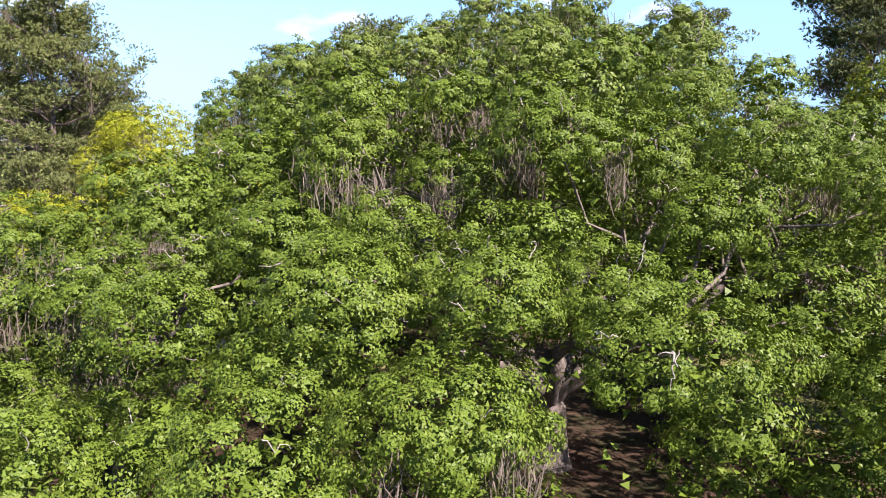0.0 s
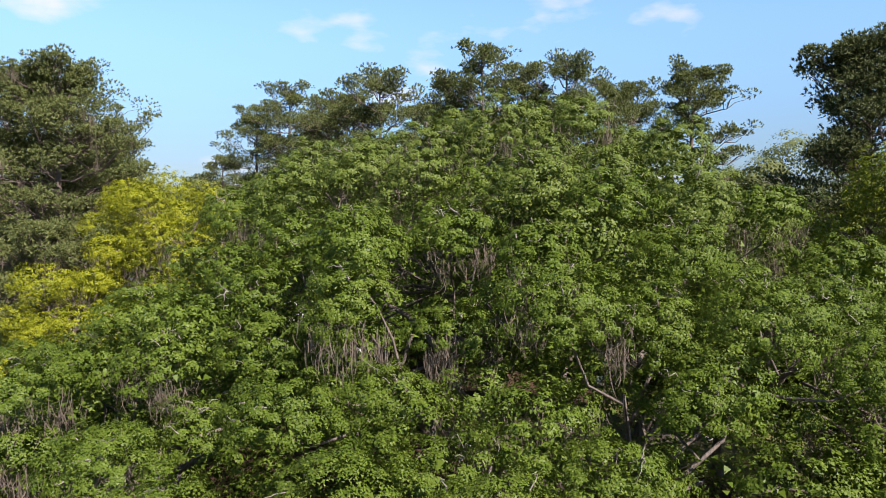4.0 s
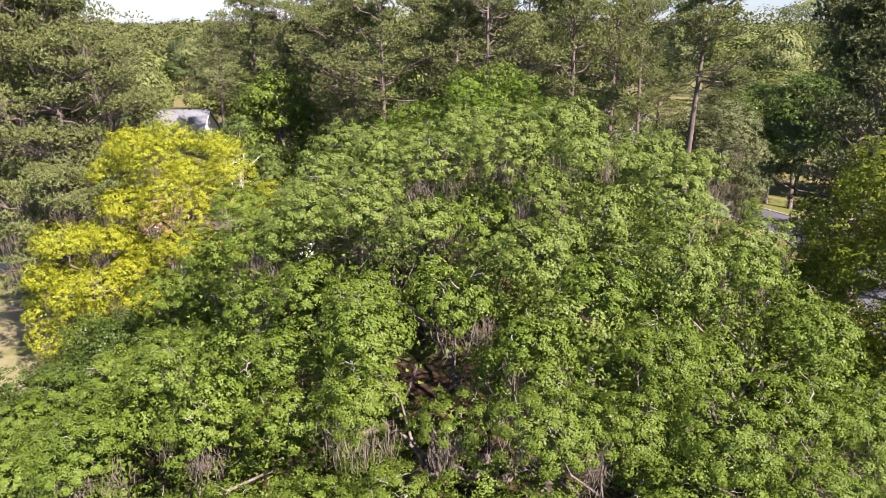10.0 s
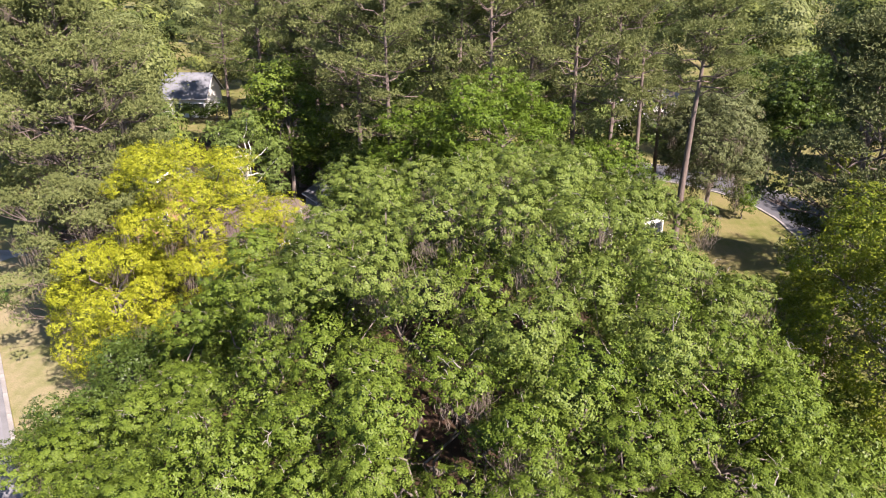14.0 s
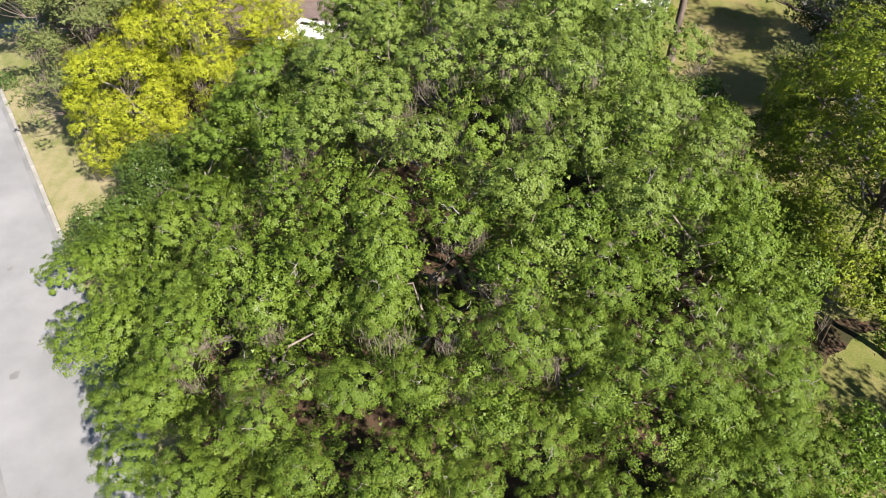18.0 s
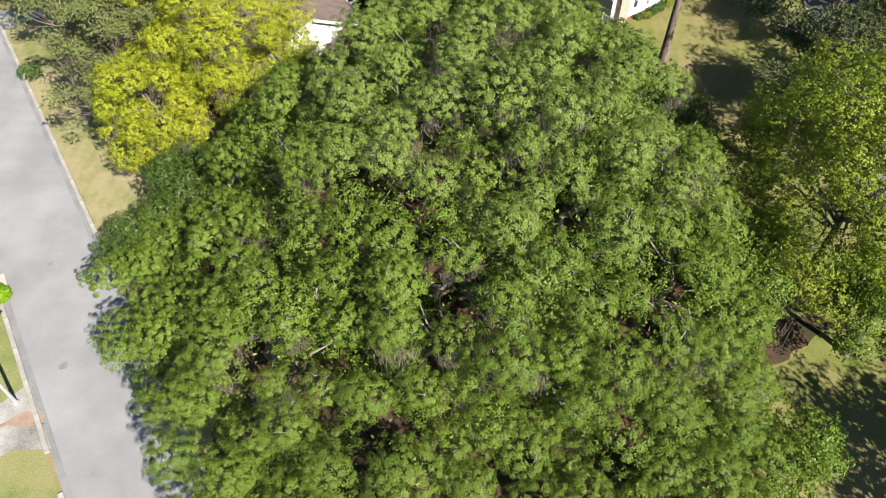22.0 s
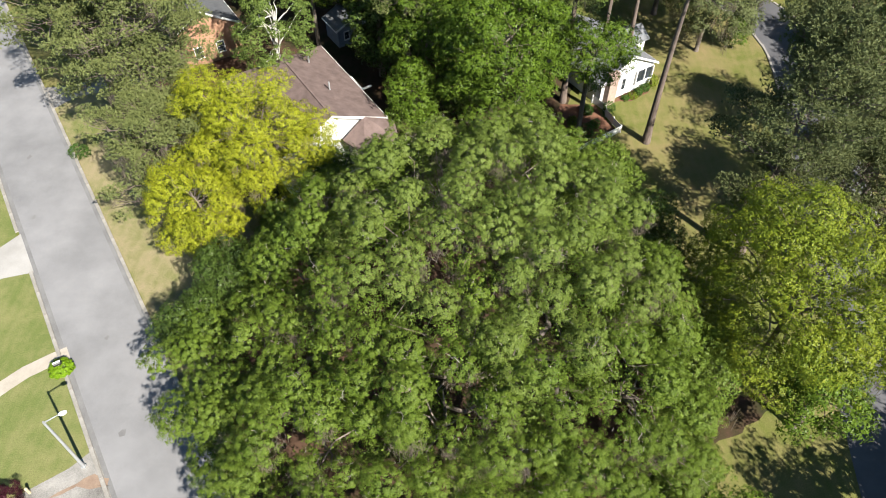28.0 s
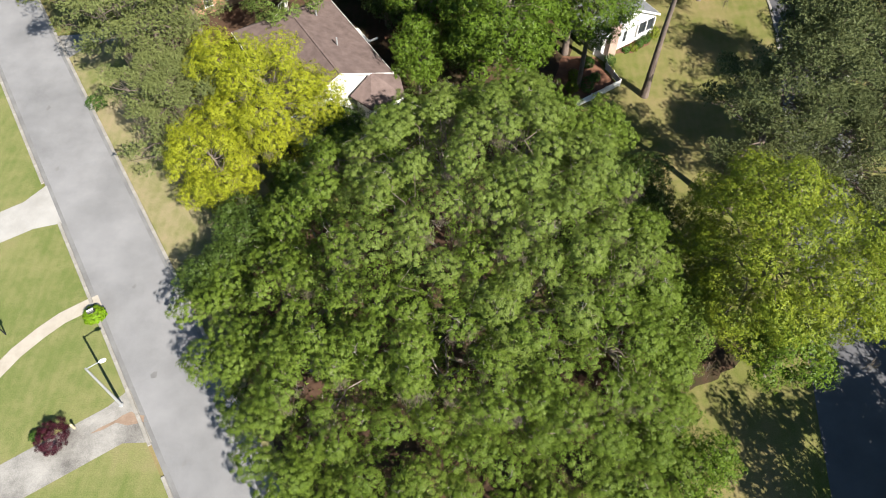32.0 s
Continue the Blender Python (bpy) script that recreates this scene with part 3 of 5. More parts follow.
def live_oaks():
    rng = np.random.default_rng(11)

    def one():
        x, y = rng.uniform(-27, 21), rng.uniform(9, 54)
        z = float(oak_top(x, y))
        return None if z < 4.9 else np.array([x, y, z])
    masses = spread(rng, 60, 6.6, one, 40)       # the great swells of the canopy
    tops = spread(rng, 420, 2.4, one, 40)       # the leafy billows that cover them
    e = 0.3
    slope = np.stack([oak_top(tops[:, 0] - e, tops[:, 1]) - oak_top(tops[:, 0] + e, tops[:, 1]), oak_top(tops[:, 0], tops[:, 1] - e) - oak_top(tops[:, 0], tops[:, 1] + e), np.full(len(tops), 2 * e)], 1)
    axes = unit(unit(slope) + [0, 0, 0.5])
    two = np.sort(np.linalg.norm(tops[:, None, :2] - masses[None, :, :2], axis=2), axis=1)
    valley = 1 - np.clip((two[:, 1] - two[:, 0]) / 2.2, 0, 1)      # dark furrows where two swells meet
    rad = rng.uniform(1.10, 1.75, len(tops)) * (1 - 0.15 * valley)
    mid = tops - axes * rad[:, None] * 0.12 + rng.normal(0, 0.28, tops.shape) * [0.6, 0.6, 1]
    mid[:, 2] -= 1.9 * valley - 0.35
    # lower storeys close the front slope and the rim down towards the ground
    layers = [(mid, axes, rad, np.zeros(len(tops)))]
    for depth, (drop, ylim, floor, share) in enumerate(((1.9, 60.0, 4.9, 0.95), (3.9, 36.0, 6.4, 0.8), (6.0, 32.0, 8.6, 0.65), (8.4, 29.0, 11.0, 0.55)), 1):
        pick = (tops[:, 1] < ylim) & (tops[:, 2] > floor) & (rng.uniform(0, 1, len(tops)) < share)
        low = mid[pick] + rng.normal(0, 0.8, (pick.sum(), 3)) * [1, 1, 0.6] - [0, 0, drop]
        layers.append((low, axes[pick], rng.uniform(0.9, 1.45, pick.sum()), np.full(pick.sum(), depth)))
    mid, axes, rad, depth = [np.concatenate([l[k] for l in layers]) for k in range(4)]
    keep = rng.uniform(0, 1, len(mid)) > 0.03
    for hx, hy, hz, hr in HOLLOWS:
        keep &= np.linalg.norm((mid - [hx, hy, hz]) * [1, 1, 0.8], axis=1) > np.where((depth > 0) | (hy > 18), hr * 0.58, 0.25 * hr)
    keep &= ~((mid[:, 2] < 6.2) & (np.abs(mid[:, 0] - 3.4) < 1.3) & (mid[:, 1] < 17.5))
    keep &= (mid[:, 2] > 2.2) & ~((mid[:, 1] < 18.5) & (mid[:, 2] < 7.6) & (rng.uniform(0, 1, len(mid)) < 0.06))
    mid, axes, rad, depth = mid[keep], axes[keep], rad[keep], depth[keep]
    stems = [(4.6, 29.5, 0.62), (-12.0, 26.5, 0.5)]
    names = ["very large old live oak with broad green moss-hung crown", "low spreading live oak with dense green crown beside the street"]
    owner = np.where((mid[:, 0] - 4.6) ** 2 * 0.8 + (mid[:, 1] - 30) ** 2 * 0.35 < (mid[:, 0] + 15.0) ** 2 + (mid[:, 1] - 24) ** 2, 0, 1)
    for k, (sx, sy, sr) in enumerate(stems):
        tree = empty("live_oak", sx, sy, 0, 0, names[k], "tree", "live oaks")
        off = np.array([sx, sy, 0])
        fork = np.array([0, 0, 2.6])
        tr_pts = np.array([[0, 0, -0.2], [0.05, 0, 0.5], [0.1, 0.05, 1.4], [0.0, 0.0, 2.6], [-0.1, 0.1, 3.4]])
        grid_part("trunk", *tube(tr_pts, [sr * 1.7, sr * 1.2, sr, sr * 1.05, sr * 0.8], 12), M_OAKBARK, tree, "thick furrowed grey-brown trunk", True)
        # main limbs fan out from the fork, branches climb from them to the billows
        fan = 9 if k == 0 else 6
        knots = []
        for a in range(fan):
            az = 2 * math.pi * (a + rng.uniform(-0.25, 0.25)) / fan
            reach = (10.0 if k == 0 else 7.0) * rng.uniform(0.75, 1.1)
            ex, ey = math.cos(az) * reach * 0.9, math.sin(az) * reach
            while oak_top(ex + sx, ey + sy) < 7.5 and reach > 3:
                reach *= 0.9
                ex, ey = math.cos(az) * reach * 0.9, math.sin(az) * reach
            ez = max(3.2, 0.62 * float(oak_top(ex + sx, ey + sy)) - 0.5)
            P = limb_path(fork, (ex, ey, ez), rng, 0.08, 0.09, 10)
            grid_part("limb", *tube(P, np.linspace(sr * 0.5, 0.11, 10), 8), M_OAKBARK, tree, smooth=True)
            knots.append(P[3:])
        knots = np.concatenate(knots)
        for j in np.where(owner == k)[0]:
            c, ax, R, upper = mid[j] - off, axes[j], rad[j], depth[j] == 0
            close = mid[j][1] < 21.0
            if upper and mid[j][1] > 16.5:
                b = c - ax * R * 0.3
                start = knots[np.argmin(np.sum((knots - b) ** 2 * [1, 1, 0.5], 1))]
                P = limb_path(start, b, rng, 0.06, 0.15, 7)
                if np.all(P[:, 2] < oak_top(P[:, 0] + sx, P[:, 1] + sy) - 0.2):
                    grid_part("branch", *tube(P, np.linspace(0.075, 0.025, 7), 6), M_OAKBARK, tree, "pale lichened branch", True)
            # crooked pale twigs that break through the leaves
            twigs = []
            for _ in range((6 if c[2] > 9 else 2) if upper else 1):
                d0 = unit(ax + rng.normal(0, 0.75, 3))
                a0 = c + d0 * R * np.array([1, 1, 0.8]) * rng.uniform(0.85, 1.06)
                a1 = a0 + unit(0.5 * d0 + rng.normal(0, 0.7, 3) * [1, 1, 0.6]) * rng.uniform(0.18, 0.55)
                twigs.append(tube(limb_path(a0, a1, rng, 0.08, 0.22, 6), np.linspace(rng.uniform(0.010, 0.024), 0.005, 6), 4))
            tagged(grid_part("twig", *join(twigs), M_TWIG, tree, "pale bare twigs", True), kind="stuff")
            leaf = (0.068, 0.046) if close else (0.100, 0.066)
            if upper:
                C, N = pillow(c, ax, R, rng, 0.46, 150 if close else 78, low=-0.25, tuft=0.60, rough=0.14)
            else:
                C, N = pillow(c, ax, R, rng, 0.56, 90 if close else 34, low=-0.4, tuft=0.66, rough=0.2)
                leaf = (leaf[0] * 1.35, leaf[1] * 1.35)
            m = int(60 * R * R)
            core = c + unit(rng.normal(0, 1, (m, 3))) * R * 0.55 * [1, 1, 0.6] - [0, 0, 0.25]
            made = [leaf_blades(C, N, *leaf, rng, 0.36), leaf_blades(core, np.tile([0, 0, 1.0], (m, 1)), 0.20, 0.15, rng, 0.6)]
            if depth[j] == 1:
                # sparse shaded leaves inside the crown
                inner = c + rng.normal(0, 1, (130, 3)) * [1.3, 1.3, 0.6] - [0, 0, 1.3]
                inner = inner[(inner[:, 2] > 1.5) & (oak_top(inner[:, 0] + sx, inner[:, 1] + sy) > 7.0)]
                made.append(leaf_blades(inner, np.tile([0, 0, 1.0], (len(inner), 1)), 0.21, 0.16, rng, 0.5))
            # billows above about 15 m take the lightened leaf colour
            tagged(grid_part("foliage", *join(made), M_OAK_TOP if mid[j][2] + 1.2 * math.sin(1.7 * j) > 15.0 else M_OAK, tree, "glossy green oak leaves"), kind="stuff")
            if upper and j % 4 == 0 and c[2] > 8:
                # a dead spray: one crooked pale branch with short side twigs
                d0 = unit(ax + rng.normal(0, 0.45, 3) + [0.1, -0.35, 0])
                a0 = c + d0 * R * np.array([1, 1, 0.8]) * 0.85
                main = limb_path(a0, a0 + unit(rng.normal(0, 1, 3) * [1, 1, 0.3] + 0.5 * d0) * rng.uniform(0.6, 1.1), rng, 0.10, 0.10, 7)
                spray = [tube(main, np.linspace(0.034, 0.010, 7), 5)]
                for q in (2, 3, 4, 5):
                    spray.append(tube(limb_path(main[q], main[q] + rng.normal(0, 0.24, 3) + 0.12 * d0, rng, 0.1, 0.12, 5), np.linspace(0.016, 0.005, 5), 4))
                grid_part("bare_branch", *join(spray), M_TWIG, tree, "pale bare crooked branch", True)
            if depth[j] < 3 and c[2] > 5.5 and math.sin(mid[j][0] * 0.55 + 1.0) + math.cos(mid[j][1] * 0.62) + 0.09 * (mid[j][2] - 10) > 0.75:
                a = rng.uniform(-2.9, -0.2, 6)
                t = c + np.stack([np.cos(a) * R * 0.85, np.sin(a) * R * 0.85, rng.uniform(-0.65, -0.15, 6) * R], 1)
                tagged(grid_part("moss", *hanging_moss(t, rng, (0.3, 1.1), 44, 0.008), M_MOSS, tree, "grey hanging moss"), kind="stuff")


live_oaks()


def broad_tree(name, x, y, h, r, mat, bark, label, seed, base=0.3, lobes=40, lobe_r=1.5, leaf=(0.16, 0.10), moss=0.0, group="", trunk_r=0.25, flat=0.75, squash=1.0, lean=(0, 0), apart=1.12):
    """A tree with a tapered trunk, limbs and an uneven crown of leafy billows."""
    rng = np.random.default_rng(seed)
    tree = empty(name, x, y, 0, 0, label, "tree", group)
    z0, z1 = h * base, h - lobe_r * 0.7
    mid, half = (z0 + z1) / 2, (z1 - z0) / 2
    def one():
        u = unit(rng.normal(0, 1, 3))
        if u[2] < -0.75:
            return None
        k = rng.uniform(0.62, 1.1)
        a = math.atan2(u[1], u[0])
        if math.sin(3 * a + 1.7 * seed) * math.sin(5.0 * u[2] + seed) > 0.5:
            return None
        rr = (r - lobe_r * 0.6) * (1 + 0.16 * math.sin(2 * a + seed) + 0.12 * math.sin(3 * a + 2.1 * seed))
        return np.array([u[0] * rr * k + lean[0] * (u[2] + 1) / 2, u[1] * rr * k * squash + lean[1] * (u[2] + 1) / 2, mid + u[2] * half * k])
    C0 = spread(rng, int(lobes * 1.5), lobe_r * apart, one, 30)
    rad = rng.uniform(0.62, 1.08, len(C0)) * lobe_r
    ht = z0 + 0.7 * (z1 - z0)
    tp = np.array([[0, 0, -0.1], [0.03, 0.02, 0.4], [rng.normal(0, 0.1), rng.normal(0, 0.1), z0 * 0.6], [lean[0] * 0.3 + rng.normal(0, 0.2), lean[1] * 0.3 + rng.normal(0, 0.2), z0], [lean[0] * 0.6 + rng.normal(0, 0.3), lean[1] * 0.6 + rng.normal(0, 0.3), ht]])
    grid_part("trunk", *tube(tp, [trunk_r * 1.5, trunk_r * 1.1, trunk_r, trunk_r * 0.85, trunk_r * 0.35], 10), bark, tree, smooth=True)
    for k, c in enumerate(C0):
        s = rng.uniform(0.3, 0.95)
        a = tp[3] * (1 - s) + tp[4] * s if c[2] > z0 else tp[3]
        if k % 2 == 0:
            grid_part("limb", *tube(limb_path(a, c, rng, 0.06, 0.08, 6), np.linspace(trunk_r * 0.38, 0.03, 6), 6), bark, tree, smooth=True)
    out = unit(np.stack([C0[:, 0], C0[:, 1], 0.6 * (C0[:, 2] - mid) + 0.9 * r], 1))
    gap = max(0.42, 3.2 * leaf[0])
    each = max(14, int(0.62 * gap * gap / (leaf[0] * leaf[1]) * 2.4))
    third = np.argsort(np.arctan2(C0[:, 1], C0[:, 0]))
    for block in np.array_split(third, max(3, lobes // 12)):
        C, N = pillows(C0[block], out[block], rad[block], rng, gap, each, flat=flat, low=-0.45)
        m = 30
        core = np.repeat(C0[block], m, 0) + unit(rng.normal(0, 1, (m * len(block), 3))) * np.repeat(rad[block], m)[:, None] * [0.55, 0.55, 0.35] - [0, 0, 0.2]
        tagged(grid_part("foliage", *join([leaf_blades(C, N, leaf[0], leaf[1], rng, 0.42), leaf_blades(core, np.tile([0, 0, 1.0], (len(core), 1)), leaf[0] * 2.0, leaf[1] * 2.2, rng, 0.5)]), mat, tree), kind="stuff")
    if moss:
        t = np.repeat(C0, 6, 0) + rng.normal(0, 1, (6 * len(C0), 3)) * [lobe_r * 0.6, lobe_r * 0.6, 0.3] - [0, 0, lobe_r * 0.45]
        t = t[rng.uniform(0, 1, len(t)) < moss]
        tagged(grid_part("moss", *hanging_moss(t[::2], rng, (0.5, 1.9), 26, 0.010), M_MOSS, tree, "grey hanging moss"), kind="stuff")
    return tree


broad_tree("spring_oak", -18.4, 48.4, 17.8, 5.8, M_YELLOW, M_OAKBARK, "oak in bright yellow-green spring leaf, hung with moss", 21, 0.26, 50, 1.55, (0.105, 0.075), 0.4, "spring oaks", 0.32, apart=1.34)
broad_tree("spring_oak", -23.2, 44.4, 12.2, 4.8, M_YELLOW, M_OAKBARK, "smaller yellow-green oak beside the grass verge", 29, 0.16, 36, 1.45, (0.105, 0.075), 0.4, "spring oaks", 0.26, apart=1.34)
broad_tree("sweetgum", 25.2, 32.0, 19.5, 7.4, M_GUM, M_OAKBARK, "tall yellow-green sweetgum tree at the lawn edge", 22, 0.2, 60, 1.9, (0.13, 0.095), 0.12, "", 0.3, apart=1.22)
broad_tree("water_oak", 15.6, 40.0, 11.5, 4.2, M_OAK_DARK, M_OAKBARK, "small dark green oak at the lawn edge", 23, 0.25, 24, 1.4, (0.16, 0.10), 0.1)
broad_tree("water_oak", 18.0, 28.3, 10.5, 3.4, M_OAK, M_OAKBARK, "green oak between the live oak and the sweetgum", 24, 0.25, 20, 1.4, (0.16, 0.10), 0.2)
broad_tree("cherry_laurel", -19.4, 37.2, 8.6, 3.1, M_OAK_DARK, M_OAKBARK, "dark green laurel tree beside the grass verge", 25, 0.15, 22, 1.2, (0.15, 0.09))
broad_tree("cherry_laurel", -21.6, 33.2, 7.4, 2.9, M_OAK_DARK, M_OAKBARK, "dark green laurel tree overhanging the street", 26, 0.15, 20, 1.3, (0.15, 0.09))
broad_tree("young_oak", 18.6, 17.6, 7.6, 3.0, M_BRIGHT, M_OAKBARK, "young bright green oak in front of the live oak", 27, 0.15, 18, 1.2, (0.15, 0.09))
broad_tree("sweetgum", 27.2, 27.2, 9.5, 3.6, M_BRIGHT, M_OAKBARK, "green sweetgum leaning over the lane", 28, 0.3, 24, 1.4, (0.18, 0.12))
broad_tree("maple", -4.8, 59.4, 11.6, 2.8, M_BRIGHT, M_OAKBARK, "bright green maple beside the brown-roofed house", 31, 0.3, 22, 1.3, (0.17, 0.11), 0, "maples behind the oaks")
broad_tree("maple", 4.6, 59.2, 20.6, 5.6, M_BRIGHT, M_OAKBARK, "large bright green maple behind the live oak", 32, 0.26, 44, 1.6, (0.18, 0.12), 0, "maples behind the oaks")
broad_tree("maple", 13.4, 62.8, 14.5, 3.7, M_BRIGHT, M_OAKBARK, "bright green maple over the fenced bed", 33, 0.55, 24, 1.3, (0.17, 0.11), 0, "maples behind the oaks")
broad_tree("maple", -3.6, 66.5, 17.6, 4.6, M_BRIGHT, M_OAKBARK, "green maple under tall pines", 34, 0.3, 24, 1.5, (0.18, 0.12), 0, "maples behind the oaks")
broad_tree("birch", -20.4, 68.0, 15.2, 5.0, M_PALE, bark_mat("birch_bark", (0.45, 0.42, 0.38), (0.70, 0.67, 0.62)), "pale green birch with white limbs behind the brown roof", 35, 0.3, 22, 1.3, (0.17, 0.11))
broad_tree("water_oak", -7.6, 48.8, 7.4, 2.6, M_OAK_DARK, M_OAKBARK, "low dark green oak in front of the white house", 62, 0.2, 16, 1.2, (0.16, 0.10))
broad_tree("water_oak", -11.6, 48.6, 9.6, 2.9, M_OAK_DARK, M_OAKBARK, "dark green oak close to the white gable", 61, 0.2, 18, 1.3, (0.16, 0.10))
for k, (x, y, h, r) in enumerate([(-7.5, 72.0, 12.0, 4.4), (0.5, 73.5, 12.0, 4.6), (-3.0, 77.5, 12.5, 4.6), (-8.5, 79.0, 13.0, 4.4), (9.5, 75.5, 10.0, 4.0), (-14.5, 86.0, 13.0, 5.0), (1.0, 64.5, 9.0, 3.2), (-43.5, 131.0, 4.2, 2.8), (-48.6, 132.0, 4.0, 2.8)]):
    broad_tree("holly_oak", x, y, h, r, M_OAK_DARK, M_OAKBARK, "dark evergreen oak in the shade of tall pines", 71 + k, 0.2, 18, 1.6, (0.26, 0.18), 0, "evergreen oaks under the pines")
broad_tree("cedar_elm", 30.0, 79.5, 15.5, 6.2, M_PINE_DARK, M_OAKBARK, "grey-green tree hung with moss beside the lane", 36, 0.24, 44, 1.6, (0.24, 0.12), 1.0)
broad_tree("young_oak", 13.0, 47.0, 11.8, 3.3, M_OAK, M_OAKBARK, "bright green oak close behind the live oak", 81, 0.2, 22, 1.3, (0.17, 0.11))
broad_tree("sapling", 34.7, 80.2, 5.2, 1.7, M_BRIGHT, M_OAKBARK, "small green sapling on the lawn beside the lane", 37, 0.2, 12, 0.8, (0.14, 0.09), 0, "", 0.07)
broad_tree("crape_myrtle", 51.9, 90.0, 6.5, 2.6, M_GUM, M_OAKBARK, "small yellow-green tree on the far lawn", 38, 0.4, 14, 1.0, (0.17, 0.11), 0, "far lawn trees", 0.1)
broad_tree("crape_myrtle", 55.6, 84.5, 7.0, 2.8, M_BRIGHT, M_OAKBARK, "small green tree on the far lawn", 39, 0.4, 14, 1.0, (0.17, 0.11), 0, "far lawn trees", 0.1)

# trees beyond the lane, whose shade falls on it
for k, (x, y, h, r) in enumerate([(38.9, 11.0, 14.5, 6.2), (38.6, 3.6, 13.5, 5.6), (43.0, 13.5, 10.5, 4.6), (45.5, 24.0, 9.5, 4.4), (48.0, 37.0, 10.0, 4.6), (51.5, 65.0, 15.0, 5.2), (44.5, 5.5, 16.0, 6.4), (41.0, 17.0, 12.0, 5.0)]):
    broad_tree("shade_oak", x, y, h, r, M_OAK_DARK, M_OAKBARK, "dark green oak beyond the lane", 51 + k, 0.25, 26, 1.9, (0.30, 0.20), 0, "oaks beyond the lane", lean=(-3.4, 0.8) if k < 2 else (0, 0))

# ---------------------------------------------------------------- pines
def pine(name, x, y, h, r, label, seed, bare=0.55, mat=None, boughs=40, trunk_r=0.3, lean=(0.0, 0.0), group="", clump_r=0.8, moss=0.0, each=6, blade=(0.28, 0.04)):
    """A tall pine: straight trunk, crooked boughs in tiers, and flat puffs of needle tufts towards their ends, with sky between."""
    rng = np.random.default_rng(seed)
    tree = empty(name, x, y, 0, 0, label, "pine tree", group)
    mat = mat or M_PINE
    n = 12
    s = np.linspace(0, 1, n)
    P = np.stack([lean[0] * s ** 1.3 + 0.25 * np.sin(2.3 * s + seed), lean[1] * s ** 1.3 + 0.2 * np.sin(2.9 * s + 2 * seed), s * h * 0.97 - 0.1], 1)
    P[:, :2] -= P[0, :2]
    R0 = trunk_r * (1.25 * np.exp(-s * 14) * 0.35 + 1 - 0.80 * s ** 1.3)
    grid_part("trunk", *tube(P, R0, 10), M_PINEBARK, tree, "scaly grey-brown trunk", True)
    C, tops, sprigs = [], [], []
    for k in range(boughs):
        q = ((k + rng.uniform(0, 1)) / boughs) ** 0.8
        f = bare + (0.985 - bare) * q
        a0 = np.array([np.interp(f, s, P[:, i]) for i in range(3)])
        az = k * 2.4 + rng.normal(0, 0.5)
        L = r * (0.50 + 0.60 * math.sin(math.pi * min(1, q * 0.74 + 0.16))) * rng.uniform(0.5, 1.15) * (1 - 0.55 * q ** 4)
        rise = rng.uniform(-0.12, 0.22) + 0.60 * q
        e = a0 + np.array([math.cos(az), math.sin(az), rise]) * L
        Q = limb_path(a0, e, rng, -0.07, 0.11, 7)
        grid_part("bough", *tube(Q, np.linspace(max(0.045, 0.32 * R0[min(n - 1, int(f * n))]) + 0.02, 0.025, 7), 5), M_PINEBARK, tree, smooth=True)
        side = np.array([-math.sin(az), math.cos(az), 0])
        for c in range(each):
            u = 1.0 if c == 0 else rng.uniform(0.45, 1.05)
            root = Q[min(6, int(max(0.2, u - 0.22) * 6))]
            p = a0 + (e - a0) * u + side * rng.normal(0, 0.20 * L) + [0, 0, 0.09 * L + rng.normal(0, 0.22)]
            C.append(p)
            sprigs.append(tube(limb_path(root, p - [0, 0, 0.15], rng, 0, 0.1, 4), np.linspace(0.032, 0.012, 4), 3))
            if moss and rng.uniform() < moss:
                tops.append(p - [0, 0, 0.3])
    tagged(grid_part("sprig", *join(sprigs), M_PINEBARK, tree, smooth=True), kind="stuff")
    C.append(P[-1] + [0, 0, 0.2])
    C = np.array(C)
    m, tufts, per = len(C), 25, 8
    D = unit(ball_points(tufts, 0.0)[None] + rng.normal(0, 0.35, (m, tufts, 3)))
    D[..., 2] = np.where(D[..., 2] < -0.30, -D[..., 2], D[..., 2])
    puff = clump_r * rng.uniform(0.6, 1.25, (m, 1, 1))
    S = C[:, None] + D * puff * rng.uniform(0.6, 1.0, (m, tufts, 1)) * [1, 1, 0.62]
    B = unit(0.80 * rng.normal(0, 1, (m, tufts, per, 3)) + D[:, :, None] + [0, 0, 0.45])
    O = np.broadcast_to(S[:, :, None], B.shape).reshape(-1, 3)
    face = np.broadcast_to(unit(D + [0, 0, 0.5])[:, :, None], B.shape).reshape(-1, 3)
    B = B.reshape(-1, 3)
    L = (blade[0] * rng.uniform(0.7, 1.2, len(B)))[:, None]
    W = unit(np.cross(B, face + 0.35 * rng.normal(0, 1, B.shape))) * blade[1] / 2
    V = np.stack([O - W, O + W, O + B * L], 1)
    inner = np.repeat(C, 14, 0) + rng.normal(0, 1, (14 * m, 3)) * np.repeat(puff[:, 0], 14, 0) * [0.36, 0.36, 0.14] - [0, 0, 0.1]
    pieces = [(V.reshape(-1, 3), np.arange(3 * len(B)).reshape(-1, 3)), leaf_blades(inner, np.tile([0, 0, 1.0], (len(inner), 1)), 0.34, 0.10, rng, 0.5)]
    tagged(grid_part("needles", *join(pieces), mat, tree, "tufts of long needles"), kind="stuff")
    if tops:
        tagged(grid_part("moss", *hanging_moss(np.array(tops), rng, (0.5, 1.9), 26, 0.010), M_MOSS, tree, "grey hanging moss"), kind="stuff")
    return tree


